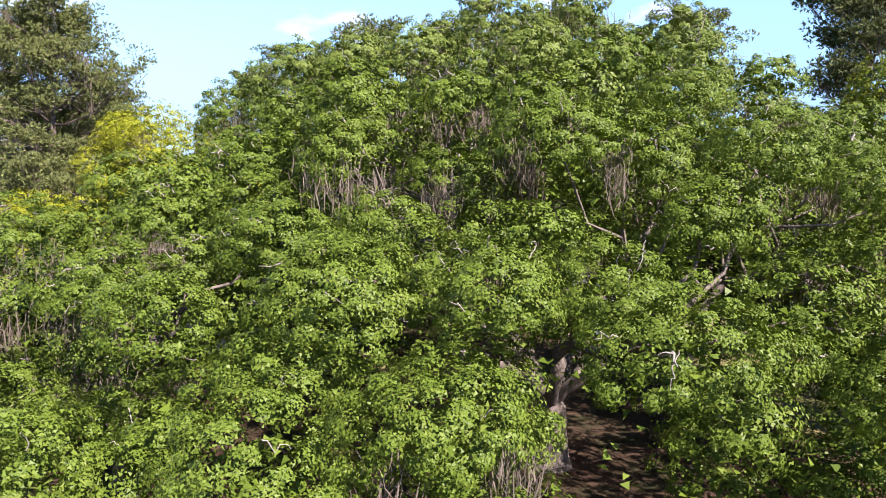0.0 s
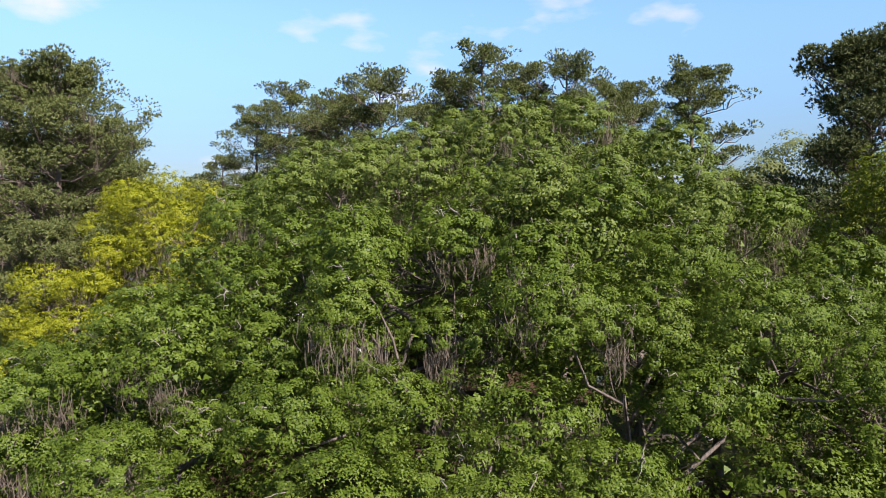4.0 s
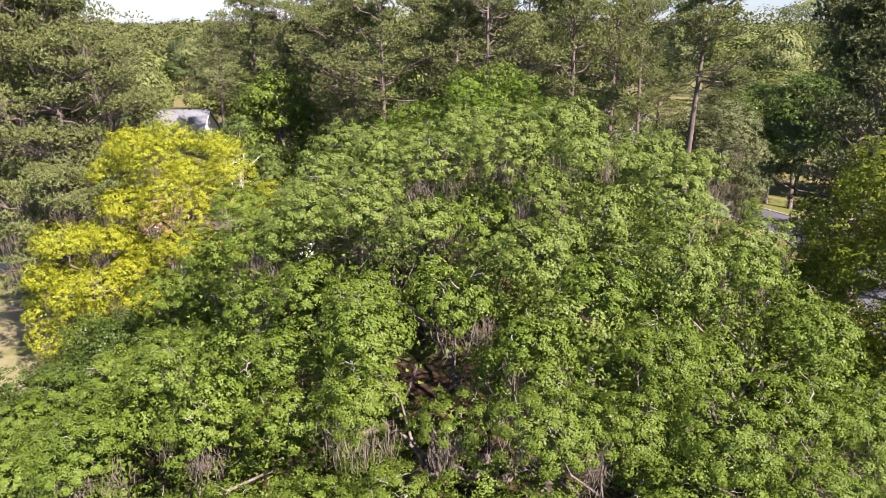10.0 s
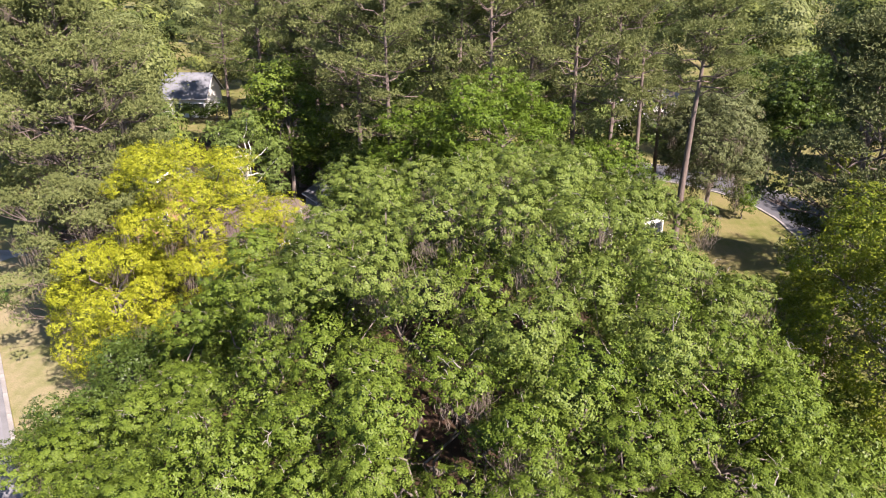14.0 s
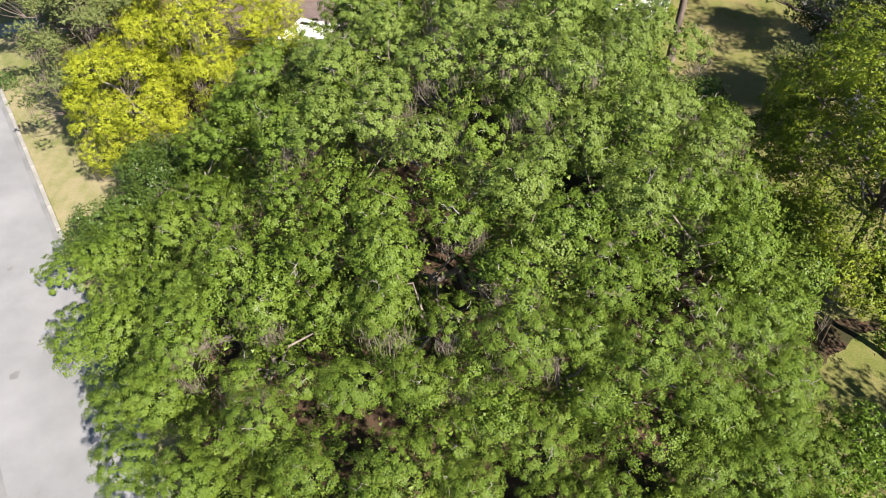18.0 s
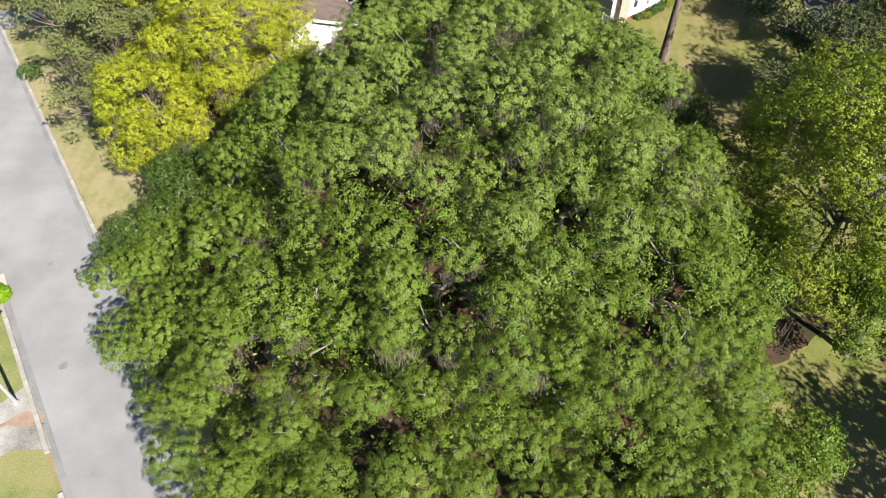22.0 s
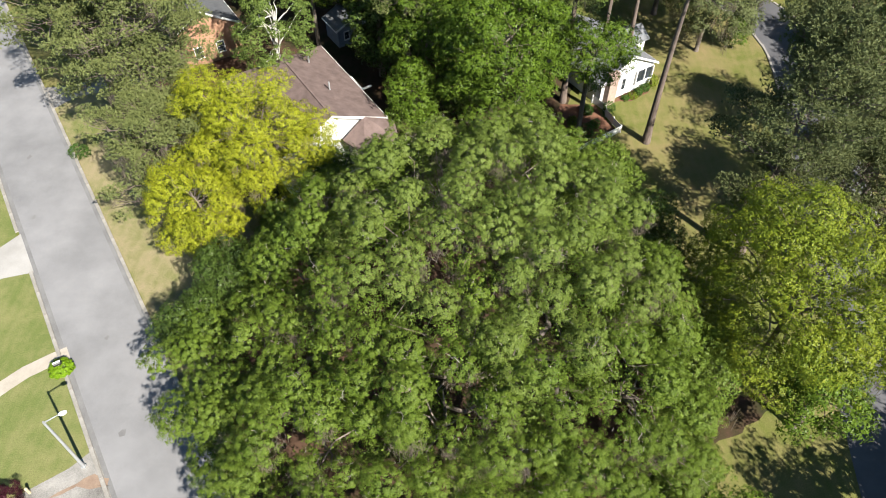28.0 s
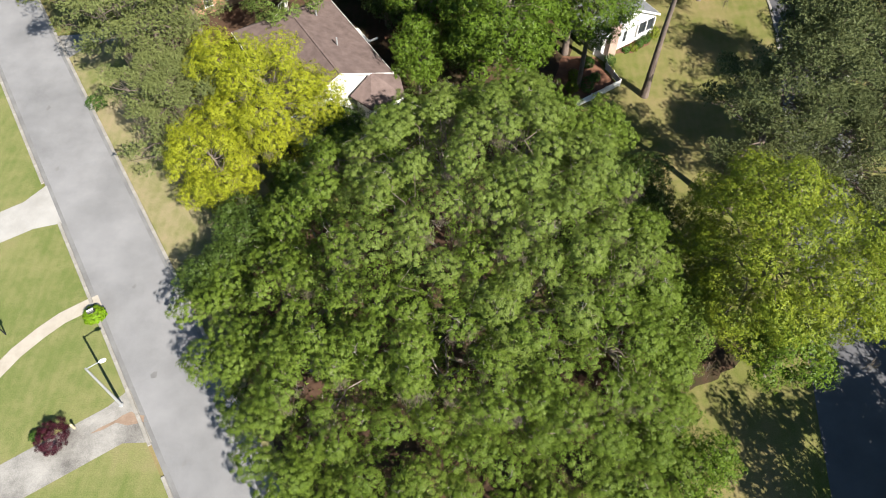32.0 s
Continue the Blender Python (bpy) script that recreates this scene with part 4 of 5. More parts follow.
pine("pine", 20.9, 61.6, 26.8, 4.6, "tall lone pine with a long bare trunk on the lawn", 41, 0.70, None, 26, 0.36, (-0.4, -3.2), "", 0.72, 0, 7, (0.22, 0.07))
pine("pine", -31.0, 57.5, 27.0, 6.2, "large spreading pine beside the street", 42, 0.30, None, 74, 0.42, (0, 0), "pines by the street", 1.0, 0.08, 8, (0.24, 0.08))
pine("pine", -36.6, 60.5, 26.5, 6.0, "large spreading pine beside the street", 43, 0.32, None, 68, 0.4, (0, 0), "pines by the street", 1.0, 0.08, 8, (0.24, 0.08))
pine("pine", -27.5, 49.5, 13.5, 6.0, "low pine hung with moss beside the verge", 44, 0.24, None, 54, 0.26, (0, 0), "pines by the street", 0.8, 0.3, 8, (0.22, 0.07))
pine("pine", -30.5, 66.0, 22.0, 5.6, "pine behind the yellow-green oak", 45, 0.35, None, 46, 0.34, (0, 0), "pines by the street", 0.95, 0.0, 8, (0.24, 0.08))
pine("pine", 27.2, 45.2, 26.2, 5.0, "tall dark pine beside the lane", 46, 0.30, M_PINE_DARK, 62, 0.4, (0, 0), "dark pines by the lane", 1.1, 0.0, 9, (0.25, 0.085))
pine("pine", 36.5, 46.0, 13.5, 6.6, "low spreading dark pine beside the lane", 47, 0.18, M_PINE_DARK, 56, 0.32, (0, 0), "dark pines by the lane", 1.1, 0.0, 9, (0.25, 0.085))
pine("pine", 43.0, 56.0, 19.0, 6.0, "dark pine beyond the lane", 48, 0.2, M_PINE_DARK, 50, 0.36, (0, 0), "dark pines by the lane", 1.1, 0.0, 9, (0.25, 0.085))
back = [(-5.5, 67.5, 28.4, 5.0), (-9.5, 73.0, 27.0, 4.8), (0.2, 70.0, 28.0, 4.6), (3.8, 66.2, 30.4, 5.2), (8.0, 71.0, 29.0, 4.8), (12.2, 68.5, 30.0, 5.0), (16.5, 73.0, 27.8, 4.2), (20.5, 76.0, 28.5, 3.8), (-20.0, 92.0, 31.0, 5.8), (-25.0, 96.0, 29.0, 5.2), (35.0, 92.0, 19.0, 4.5), (-13.0, 84.0, 28.0, 5.0), (5.0, 94.0, 28.0, 5.0), (-36.0, 76.0, 22.0, 5.5), (-44.0, 84.0, 24.0, 6.0), (26.0, 88.0, 18.5, 4.6), (-16.5, 88.0, 26.0, 5.0), (-2.0, 79.0, 26.5, 4.6), (-52.0, 100.0, 24.0, 6.0), (-37.5, 120.0, 24.0, 4.8), (-50.5, 112.0, 20.0, 5.0), (12.0, 80.0, 27.0, 4.6)]
protos = []
for k in range(5):
    protos.append(pine("pine", back[k][0], back[k][1], back[k][2], back[k][3], "tall pine with bare trunk in the stand behind the oaks", 60 + k, 0.44 + 0.03 * (k % 3), None, 34, 0.32, (0.5 * (k % 3 - 1), 0.4 * (k % 2)), "pine stand behind the oaks", 1.0, 0.0, 6, (0.25, 0.085)))
for k in range(5, len(back)):
    bx_, by_, bh, br = back[k]
    src, ref = protos[k % 5], back[k % 5]
    t_ = copy_thing(src, pose(bx_, by_, 0, 0, 0, 67 * k) @ Matrix.Diagonal((br / ref[3], br / ref[3], bh / ref[2], 1)))

# ---------------------------------------------------------------- woods in the distance
def far_woods(name, label, rng, spots, blades, mat, hmin=13, hmax=22, lobes=8, leaf=0.9, wide=0.30, flat=0.8):
    """Treetops of a wood: every tree a knobbly dome of leaf sprays over a shaded inside."""
    C, N = [], []
    for x, y in spots:
        h = rng.uniform(hmin, hmax) + 4.0 * math.sin(0.031 * x + 1.0) * math.sin(0.012 * y) + (5.0 if rng.uniform() < 0.06 else 0.0)
        r = h * wide * rng.uniform(0.72, 1.25)
        D = unit(rng.normal(0, 1, (lobes, 3)) + [0, 0, 0.25])
        D[:, 2] = np.where(D[:, 2] < -0.3, -D[:, 2], D[:, 2])
        tall = min(r * rng.uniform(0.9, 1.5), h * 0.45)
        L0 = np.array([x, y, h - tall]) + D * [r * 0.62, r * 0.62, tall * 0.62] * rng.uniform(0.7, 1.1, (lobes, 1))
        per = max(3, blades // lobes)
        q = unit(rng.normal(0, 1, (lobes, per, 3)) + 0.8 * D[:, None] + [0, 0, 0.4])
        C.append((L0[:, None] + q * r * 0.46 * rng.uniform(0.75, 1.1, (lobes, per, 1)) * [1, 1, flat]).reshape(-1, 3))
        N.append((q + 0.6 * D[:, None] + [0, 0, 0.2]).reshape(-1, 3))
        m = max(4, blades // 5)
        C.append(np.array([x, y, h - tall * 1.1]) + rng.normal(0, 1, (m, 3)) * [r * 0.38, r * 0.38, tall * 0.30])
        N.append(np.tile([0, 0, 1.0], (m, 1)))
    C, N = np.concatenate(C), np.concatenate(N)
    ob = new(name, mesh_of(name, *leaf_blades(C, N, leaf, leaf * 0.72, rng, 0.22), mat))
    return tagged(ob, label, "woods", kind="stuff")


def wood_spots(rng, r0, r1, half_deg, step, clear=()):
    out = []
    area = radians(2 * half_deg) / 2 * (r1 * r1 - r0 * r0)
    for _ in range(int(area / step ** 2)):
        r = math.sqrt(rng.uniform(r0 * r0, r1 * r1))
        a = radians(rng.uniform(-half_deg, half_deg))
        x, y = r * math.sin(a), r * math.cos(a)
        if any((x - cx) ** 2 + (y - cy) ** 2 < cr * cr for cx, cy, cr in clear):
            continue
        p = np.array([x, y]) - K1
        u = float(p @ N1)
        if -WIDE - 7 < u < 4 and r < 190:
            continue
        if np.min(np.sum((smooth - [x, y]) ** 2, 1)) < 49:
            continue
        out.append((x, y))
    return out


wr = np.random.default_rng(5)
holes = [(-33, 80, 13), (-15, 62, 10), (3, 88, 9), (20, 74, 9), (-48, 137, 9), (34, 128, 9), (-33, 66, 8), (30, 66, 13), (50, 86, 12), (-10, 72, 6), (45, 60, 8), (38, 140, 8), (-30, 88, 7), (-33, 97, 6), (-38, 108, 5), (-43, 122, 6), (28, 108, 7), (31, 116, 7), (35, 100, 12), (46, 106, 10)]
near_spots = wood_spots(wr, 92, 175, 37, 8.0, holes)
far_woods("woodland_near", "dense mixed green woodland treetops behind the houses", wr, near_spots[0::3] + near_spots[1::9], 1900, M_FAR, 12, 21, 9, 0.50)
far_woods("woodland_pines", "olive green pine tops in the woodland", wr, near_spots[1::3], 1900, M_PINE, 17, 27, 13, 0.48, 0.24, 0.6)
far_woods("woodland_spring", "fresh light green hardwood tops in the woodland", wr, near_spots[2::3], 1900, M_FAR_SPRING, 12, 20, 9, 0.50)
mid_spots = wood_spots(wr, 175, 460, 37, 11.0)
far_woods("woodland_mid", "distant green woodland canopy", wr, mid_spots[::2], 260, M_FAR, 11, 23, 10, 0.95, 0.34)
far_woods("woodland_mid_pines", "distant olive pine canopy", wr, mid_spots[1::2], 240, M_FAR_PINE, 13, 26, 10, 0.9, 0.28)
far_spots = wood_spots(wr, 460, 2600, 37, 36)
far_woods("woodland_far", "hazy green woodland to the horizon", wr, far_spots, 30, M_FAR_PINE, 9, 24, 4, 4.2, 0.62)
side_spots = [(r * math.sin(a), 30 + r * math.cos(a)) for r, a in ((wr.uniform(85, 190), radians(wr.uniform(75, 285))) for _ in range(160)) if abs(float((np.array([r * math.sin(a), 30 + r * math.cos(a)]) - K1) @ N1) + 4) > 10]
far_woods("woodland_round", "green trees round the neighbourhood", wr, side_spots, 130, M_FAR, 12, 20, 7, 1.3)
bright = [(-8, 97), (-14, 93), (-2, 99), (44, 96), (50, 100), (58, 94), (41, 104), (62, 78), (57, 68), (46, 93), (60, 60), (53, 72), (66, 88), (47, 112), (-18, 78), (25, 98), (13, 82), (-52, 93), (-56, 86), (-62, 100), (-50, 108)]
for k, (x, y) in enumerate(bright):
    broad_tree("hardwood", x, y, wr.uniform(13, 20), wr.uniform(3.8, 5.4), (M_OAK_DARK, M_PALE, M_OAK)[k % 3], M_OAKBARK, ("dark green hardwood tree among the pines", "pale spring-green hardwood tree among the pines", "green hardwood tree among the pines")[k % 3], 100 + k, 0.28, 18, 1.8, (0.27, 0.20), 0, "hardwoods round the houses")

# ---------------------------------------------------------------- houses
TURN_H = math.degrees(math.atan2(N1[1], N1[0]))


def window(house, x, y, z, w, h, face, panes=2):
    """A sash window set in a wall; face: the axis it looks along, as '-y' or '+x'."""
    holder = empty("window", 0, 0)
    holder.matrix_basis = Matrix.Translation((x, y, z)) @ {"-y": pose(0, 0, 0), "+x": pose(0, 0, 0, 0, 0, 90), "-x": pose(0, 0, 0, 0, 0, -90)}[face]
    holder.parent = house
    part("frame", box_bm(-w / 2 - 0.08, w / 2 + 0.08, -0.05, 0.05, -h / 2 - 0.08, h / 2 + 0.08, 0.01), M_TRIM, holder, "white painted frame")
    for k in range(panes):
        z0 = -h / 2 + h * k / panes
        part("pane", box_bm(-w / 2, w / 2, -0.075, -0.055, z0 + 0.02, z0 + h / panes - 0.02), M_GLASS, holder, "dark reflecting glass")
    part("sill", box_bm(-w / 2 - 0.12, w / 2 + 0.12, -0.14, 0.05, -h / 2 - 0.13, -h / 2 - 0.06), M_TRIM, holder)
    return holder


def roof_slab(house, pts, mat, label="", name="roof_slope", thick=0.16):
    return part(name, poly_bm(pts, thick), mat, house, label)


def gable_house(name, x, y, half, depth, eave, ridge, roof_mat, wall_mat, label, over=0.45, hip=0.0, turn=TURN_H, category="house", gable_mat=None):
    """A house with its gable end at local y = 0 and the ridge running back along local y."""
    h = empty(name, x, y, 0, turn, label, category)
    w = half - over
    rise = (ridge - eave) / half
    zt = eave + over * rise - 0.17
    zr = ridge - 0.17
    gable_mat = gable_mat or wall_mat

    def wall(points, nrm, m, nm="wall"):
        bm = bmesh.new()
        a = [bm.verts.new(p) for p in points]
        b = [bm.verts.new((p[0] - nrm[0] * 0.2, p[1] - nrm[1] * 0.2, p[2])) for p in points]
        bm.faces.new(a)
        bm.faces.new(b[::-1])
        for k in range(len(a)):
            j = (k + 1) % len(a)
            bm.faces.new((a[j], a[k], b[k], b[j]))
        bmesh.ops.recalc_face_normals(bm, faces=bm.faces[:])
        return part(nm, bm, m, h)
    wall([(-w, over, 0), (w, over, 0), (w, over, zt), (0, over, zr), (-w, over, zt)], (0, -1), gable_mat, "gable_wall")
    back_y = depth - over
    if hip:
        wall([(w, back_y, 0), (-w, back_y, 0), (-w, back_y, zt), (w, back_y, zt)], (0, 1), wall_mat)
    else:
        wall([(w, back_y, 0), (-w, back_y, 0), (-w, back_y, zt), (0, back_y, zr), (w, back_y, zt)], (0, 1), wall_mat, "gable_wall")
    wall([(w, over + 0.2, 0), (w, back_y - 0.2, 0), (w, back_y - 0.2, zt), (w, over + 0.2, zt)], (1, 0), wall_mat)
    wall([(-w, back_y - 0.2, 0), (-w, over + 0.2, 0), (-w, over + 0.2, zt), (-w, back_y - 0.2, zt)], (-1, 0), wall_mat)
    ry = depth - hip
    roof_slab(h, [(half, 0, eave), (half, depth, eave), (0.0, ry, ridge), (0.0, 0, ridge)], roof_mat)
    roof_slab(h, [(-half, depth, eave), (-half, 0, eave), (-0.0, 0, ridge), (-0.0, ry, ridge)], roof_mat)
    if hip:
        roof_slab(h, [(half, depth, eave), (-half, depth, eave), (0, ry, ridge)], roof_mat)
    part("ridge_cap", box_bm(-0.16, 0.16, 0.02, ry, ridge - 0.05, ridge + 0.05, 0.03), roof_mat, h, "weathered ridge shingles")
    for sgn in (-1, 1):
        part("barge_board", poly_bm([(sgn * half, -0.03, eave + 0.03), (sgn * half, 0.03, eave + 0.03), (0, 0.03, ridge + 0.03), (0, -0.03, ridge + 0.03)][::sgn], 0.26), M_TRIM, h, "white painted board")
        part("gutter", box_bm(sgn * half - 0.07, sgn * half + 0.07, 0.05, depth, eave - 0.17, eave - 0.03, 0.02), M_TRIM, h, "white gutter")
    return h


# the brown-roofed house beside the spring oak
h1 = gable_house("brown_roofed_house", -12.3, 54.8, 6.0, 15.5, 5.5, 8.25, M_SHINGLE, M_WHITE, "white house with weathered brown shingle roof behind the oaks", 0.45, 4.0)
window(h1, -1.6, 0.44, 4.2, 0.9, 1.4, "-y")
window(h1, -3.4, 0.44, 2.0, 0.9, 1.4, "-y")
window(h1, 5.56, 6.0, 3.4, 1.0, 1.3, "+x")
window(h1, 5.56, 10.0, 3.4, 1.0, 1.3, "+x")
vent = bmesh.new()
bmesh.ops.create_cone(vent, cap_ends=True, segments=10, radius1=0.09, radius2=0.09, depth=1.0, matrix=Matrix.Translation((2.2, 5.2, 7.7)))
part("vent_pipe", vent, M_METAL, h1, "short grey vent pipe")
vent = bmesh.new()
bmesh.ops.create_cone(vent, cap_ends=True, segments=10, radius1=0.09, radius2=0.09, depth=0.7, matrix=Matrix.Translation((2.6, 11.0, 7.4)))
part("vent_pipe", vent, M_METAL, h1, "short grey vent pipe")
gp = [(0.6, -0.2, 5.1), (1.6, -3.0, 4.9), (5.6, -3.0, 4.9), (6.6, -0.2, 5.1)]
apex = (3.4, 0.1, 6.75)
for a, b in zip(gp[:-1], gp[1:]):
    roof_slab(h1, [a, b, apex], M_SHINGLE, "weathered brown shingles", "bay_roof")
part("bay_wall", box_bm(1.5, 5.6, -2.6, 0.44, 0, 4.75), M_WHITE, h1, "white siding of the bay")
window(h1, 2.6, -2.61, 3.2, 1.0, 1.4, "-y")
window(h1, 4.5, -2.61, 3.2, 1.0, 1.4, "-y")
part("side_porch", box_bm(5.56, 7.4, 8.2, 11.0, 0, 3.4), M_WHITE, h1, "white lean-to porch")
part("porch_rail", box_bm(5.6, 8.4, 8.0, 8.2, 3.4, 3.55), M_TRIM, h1, "white beam")

# the white house on the lawn
h2 = gable_house("white_house", 19.86, 69.96, 4.4, 10.5, 3.05, 5.45, M_SHINGLE_GREY, M_WHITE, "white cottage with grey shingle roof and porch on the lawn", 0.35)
roof_slab(h2, [(4.0, 4.2, 3.1), (6.9, 4.2, 3.1), (6.9, 6.0, 4.3), (3.0, 6.0, 4.3)], M_SHINGLE_GREY, "", "wing_roof")
roof_slab(h2, [(6.9, 7.8, 3.1), (4.0, 7.8, 3.1), (3.0, 6.0, 4.3), (6.9, 6.0, 4.3)], M_SHINGLE_GREY, "", "wing_roof")
part("wing_wall", box_bm(4.05, 6.5, 4.5, 7.5, 0, 3.0), M_WHITE, h2, "white siding of the wing")
part("chimney", box_bm(-3.5, -2.2, -0.35, 0.33, 0, 4.3, 0.02), M_BRICK, h2, "pale pink brick chimney")
window(h2, -0.6, 0.34, 1.7, 0.5, 1.5, "-y")
for k in range(3):
    part("porch_post", box_bm(1.2 + 1.3 * k, 1.34 + 1.3 * k, 0.1, 0.3, 0.9, 2.7), M_TRIM, h2, "white square post")
part("porch_opening", box_bm(1.36, 3.7, 0.26, 0.345, 1.05, 2.55), M_GLASS, h2, "dark screened opening")
part("porch_rail", box_bm(1.2, 3.9, 0.12, 0.28, 0.9, 1.05), M_TRIM, h2, "white rail")

# houses glimpsed between the trees
h3 = gable_house("slate_roofed_house", -30.9, 74.8, 4.7, 14.0, 4.3, 7.2, plain_mat("slate_shingles", (0.085, 0.092, 0.105), (0.150, 0.158, 0.172), 0.9, 1.2, 14.0, 0.5), M_BRICK, "brick house with dark slate-grey shingle roof among pines", 0.4, 4.0, gable_mat=M_CLAY)
window(h3, -1.2, 0.39, 1.8, 0.9, 1.4, "-y")
window(h3, 1.6, 0.39, 1.8, 0.9, 1.4, "-y")
roof_slab(h3, [(-4.0, 6.0, 4.4), (-9.5, 6.0, 4.4), (-9.5, 10.0, 6.4), (-4.0, 10.0, 6.4)], M_SHINGLE_GREY, "", "wing_roof")
part("wing_wall", box_bm(-9.2, -4.4, 6.4, 12.0, 0, 4.25), M_BRICK, h3, "brick wing")
h4 = gable_house("grey_roofed_house", -46.0, 139.5, 5.6, 10.5, 3.6, 7.6, M_SHINGLE_GREY, M_WHITE, "white house with light grey roof far down the street", 0.5, 0.0, 90)
for k in range(4):
    window(h4, -5.11, 1.6 + 2.2 * k, 1.9, 1.5, 1.5, "-x")
h5 = gable_house("blue_grey_house", 33.0, 124.0, 5.5, 12.0, 5.0, 8.0, M_SHINGLE_GREY, M_WHITE, "pale house with blue-grey roof beyond the lane", 0.5, 4.0, -20)
window(h5, 0, 0.49, 2.2, 1.6, 1.5, "-y")
h6 = gable_house("back_house", 3.0, 84.0, 5.0, 11.0, 4.0, 6.4, M_SHINGLE_GREY, M_WHITE, "white house behind the stand of pines", 0.4, 3.0)
window(h6, 0, 0.39, 1.8, 1.2, 1.4, "-y")
h7 = gable_house("garden_shed", -13.8, 79.5, 2.2, 4.0, 2.6, 3.7, M_SHINGLE_GREY, plain_mat("blue_grey_siding", (0.22, 0.25, 0.30), (0.34, 0.38, 0.44), 0.7), "blue-grey garden shed in shade behind the brown roof", 0.3, category="shed")
window(h7, -0.7, 0.29, 1.5, 0.6, 1.0, "-y")
window(h7, 0.7, 0.29, 1.5, 0.6, 1.0, "-y")


def bin_shape(name, x, y, mat, label):
    b = empty(name, x, y, 0, 20, label, "bin")
    bm = bmesh.new()
    bmesh.ops.create_cone(bm, cap_ends=True, segments=4, radius1=0.36, radius2=0.46, depth=1.0, matrix=pose(0, 0, 0.56, 0, 0, 45))
    part("body", bm, mat, b)
    part("lid", box_bm(-0.36, 0.36, -0.38, 0.36, 1.06, 1.14, 0.03), mat, b)
    for sgn in (-1, 1):
        w = bmesh.new()
        bmesh.ops.create_cone(w, cap_ends=True, segments=12, radius1=0.12, radius2=0.12, depth=0.06, matrix=pose(sgn * 0.3, 0.32, 0.12, 0, 90, 0))
        part("wheel", w, M_BLACK, b)
    return b


bin_shape("wheeled_bin", -15.2, 72.6, M_GREEN_PL, "green plastic wheeled bin behind the brown roof")

# ---------------------------------------------------------------- white fence and planted beds
def fence(line, label):
    P = [np.array(p, float) for p in line]
    top = empty("fence", P[0][0], P[0][1], 0, 0, label, "fence")
    bm = box_bm(-0.07, 0.07, -0.07, 0.07, 0, 1.12, 0.012)
    post = bpy.data.meshes.new("post")
    bm.to_mesh(post)
    bm.free()
    bm = box_bm(-0.068, 0.068, -0.012, 0.012, 0.08, 1.0)
    board = bpy.data.meshes.new("board")
    bm.to_mesh(board)
    bm.free()
    for me in (post, board):
        me.materials.append(M_TRIM)

    def put(me, nm, p, ang):
        ob = new(nm, me)
        ob.parent = top
        ob.matrix_basis = top.matrix_basis.inverted() @ pose(p[0], p[1], 0, 0, 0, ang)
    for a, b in zip(P[:-1], P[1:]):
        L = np.linalg.norm(b - a)
        ang = math.degrees(math.atan2(*(b - a)[::-1]))
        n = max(1, round(L / 1.9))
        for k in range(n + 1):
            if k < n or b is P[-1]:
                put(post, "post", a + (b - a) * k / n, ang)
        m = int(L / 0.145)
        for k in range(m):
            put(board, "board", a + (b - a) * (k + 0.5) / m, ang)
        rail = box_bm(0, L, -0.045, -0.015, 0.86, 0.95)
        r_ = part("rail", rail, M_TRIM, top)
        r_.matrix_basis = top.matrix_basis.inverted() @ pose(a[0], a[1], 0, 0, 0, ang)
    return top


fence([(12.9, 59.3), (18.2, 63.1), (16.9, 65.9), (16.9, 67.0), (15.6, 68.4)], "low white board fence round a planted bed")
yard("straw_bed_1", [(13.1, 59.7), (17.9, 63.2), (16.6, 65.8), (16.0, 68.0), (12.0, 68.0), (10.5, 63.0)], 0.016, M_STRAW, "red-brown pine straw bed inside the fence", "planting bed", seed=8, rough=0.3)
yard("straw_bed_2", [(18.2, 68.6), (20.2, 68.9), (22.6, 70.6), (24.0, 72.4), (23.0, 73.0), (19.2, 70.6)], 0.016, M_STRAW, "red-brown pine straw bed along the white house", "planting bed", seed=9, rough=0.3)


def shrub(name, x, y, r, h, mat, label, seed, group="", leaf=(0.09, 0.06), n=7, per=16):
    rng = np.random.default_rng(seed)
    sh = empty(name, x, y, 0, 0, label, "shrub", group)
    az, out = rng.uniform(0, 2 * math.pi, n), r * 0.55 * np.sqrt(rng.uniform(0, 1, n))
    c = np.stack([out * np.cos(az), out * np.sin(az), rng.uniform(0.35, 0.7, n) * h * (1 - 0.35 * (out / r) ** 2)], 1)
    C, N = pillow((0, 0, h * 0.42), (0, 0, 1), r * 0.86, rng, max(0.2, 0.26 * r), max(24, 2 * per), flat=0.62 * h / r, low=-0.7, rough=0.09)
    C[:, 2] = np.maximum(C[:, 2], 0.05)
    tagged(grid_part("foliage", *leaf_blades(C, N, leaf[0], leaf[1], rng, 0.6), mat, sh), kind="stuff")
    for k in range(4):
        a = k * 1.6
        grid_part("stem", *tube(limb_path((0.05 * math.cos(a), 0.05 * math.sin(a), -0.02), c[k], rng, 0.05, 0.05, 5), np.linspace(0.035, 0.012, 5), 5), M_OAKBARK, sh, smooth=True)
    return sh


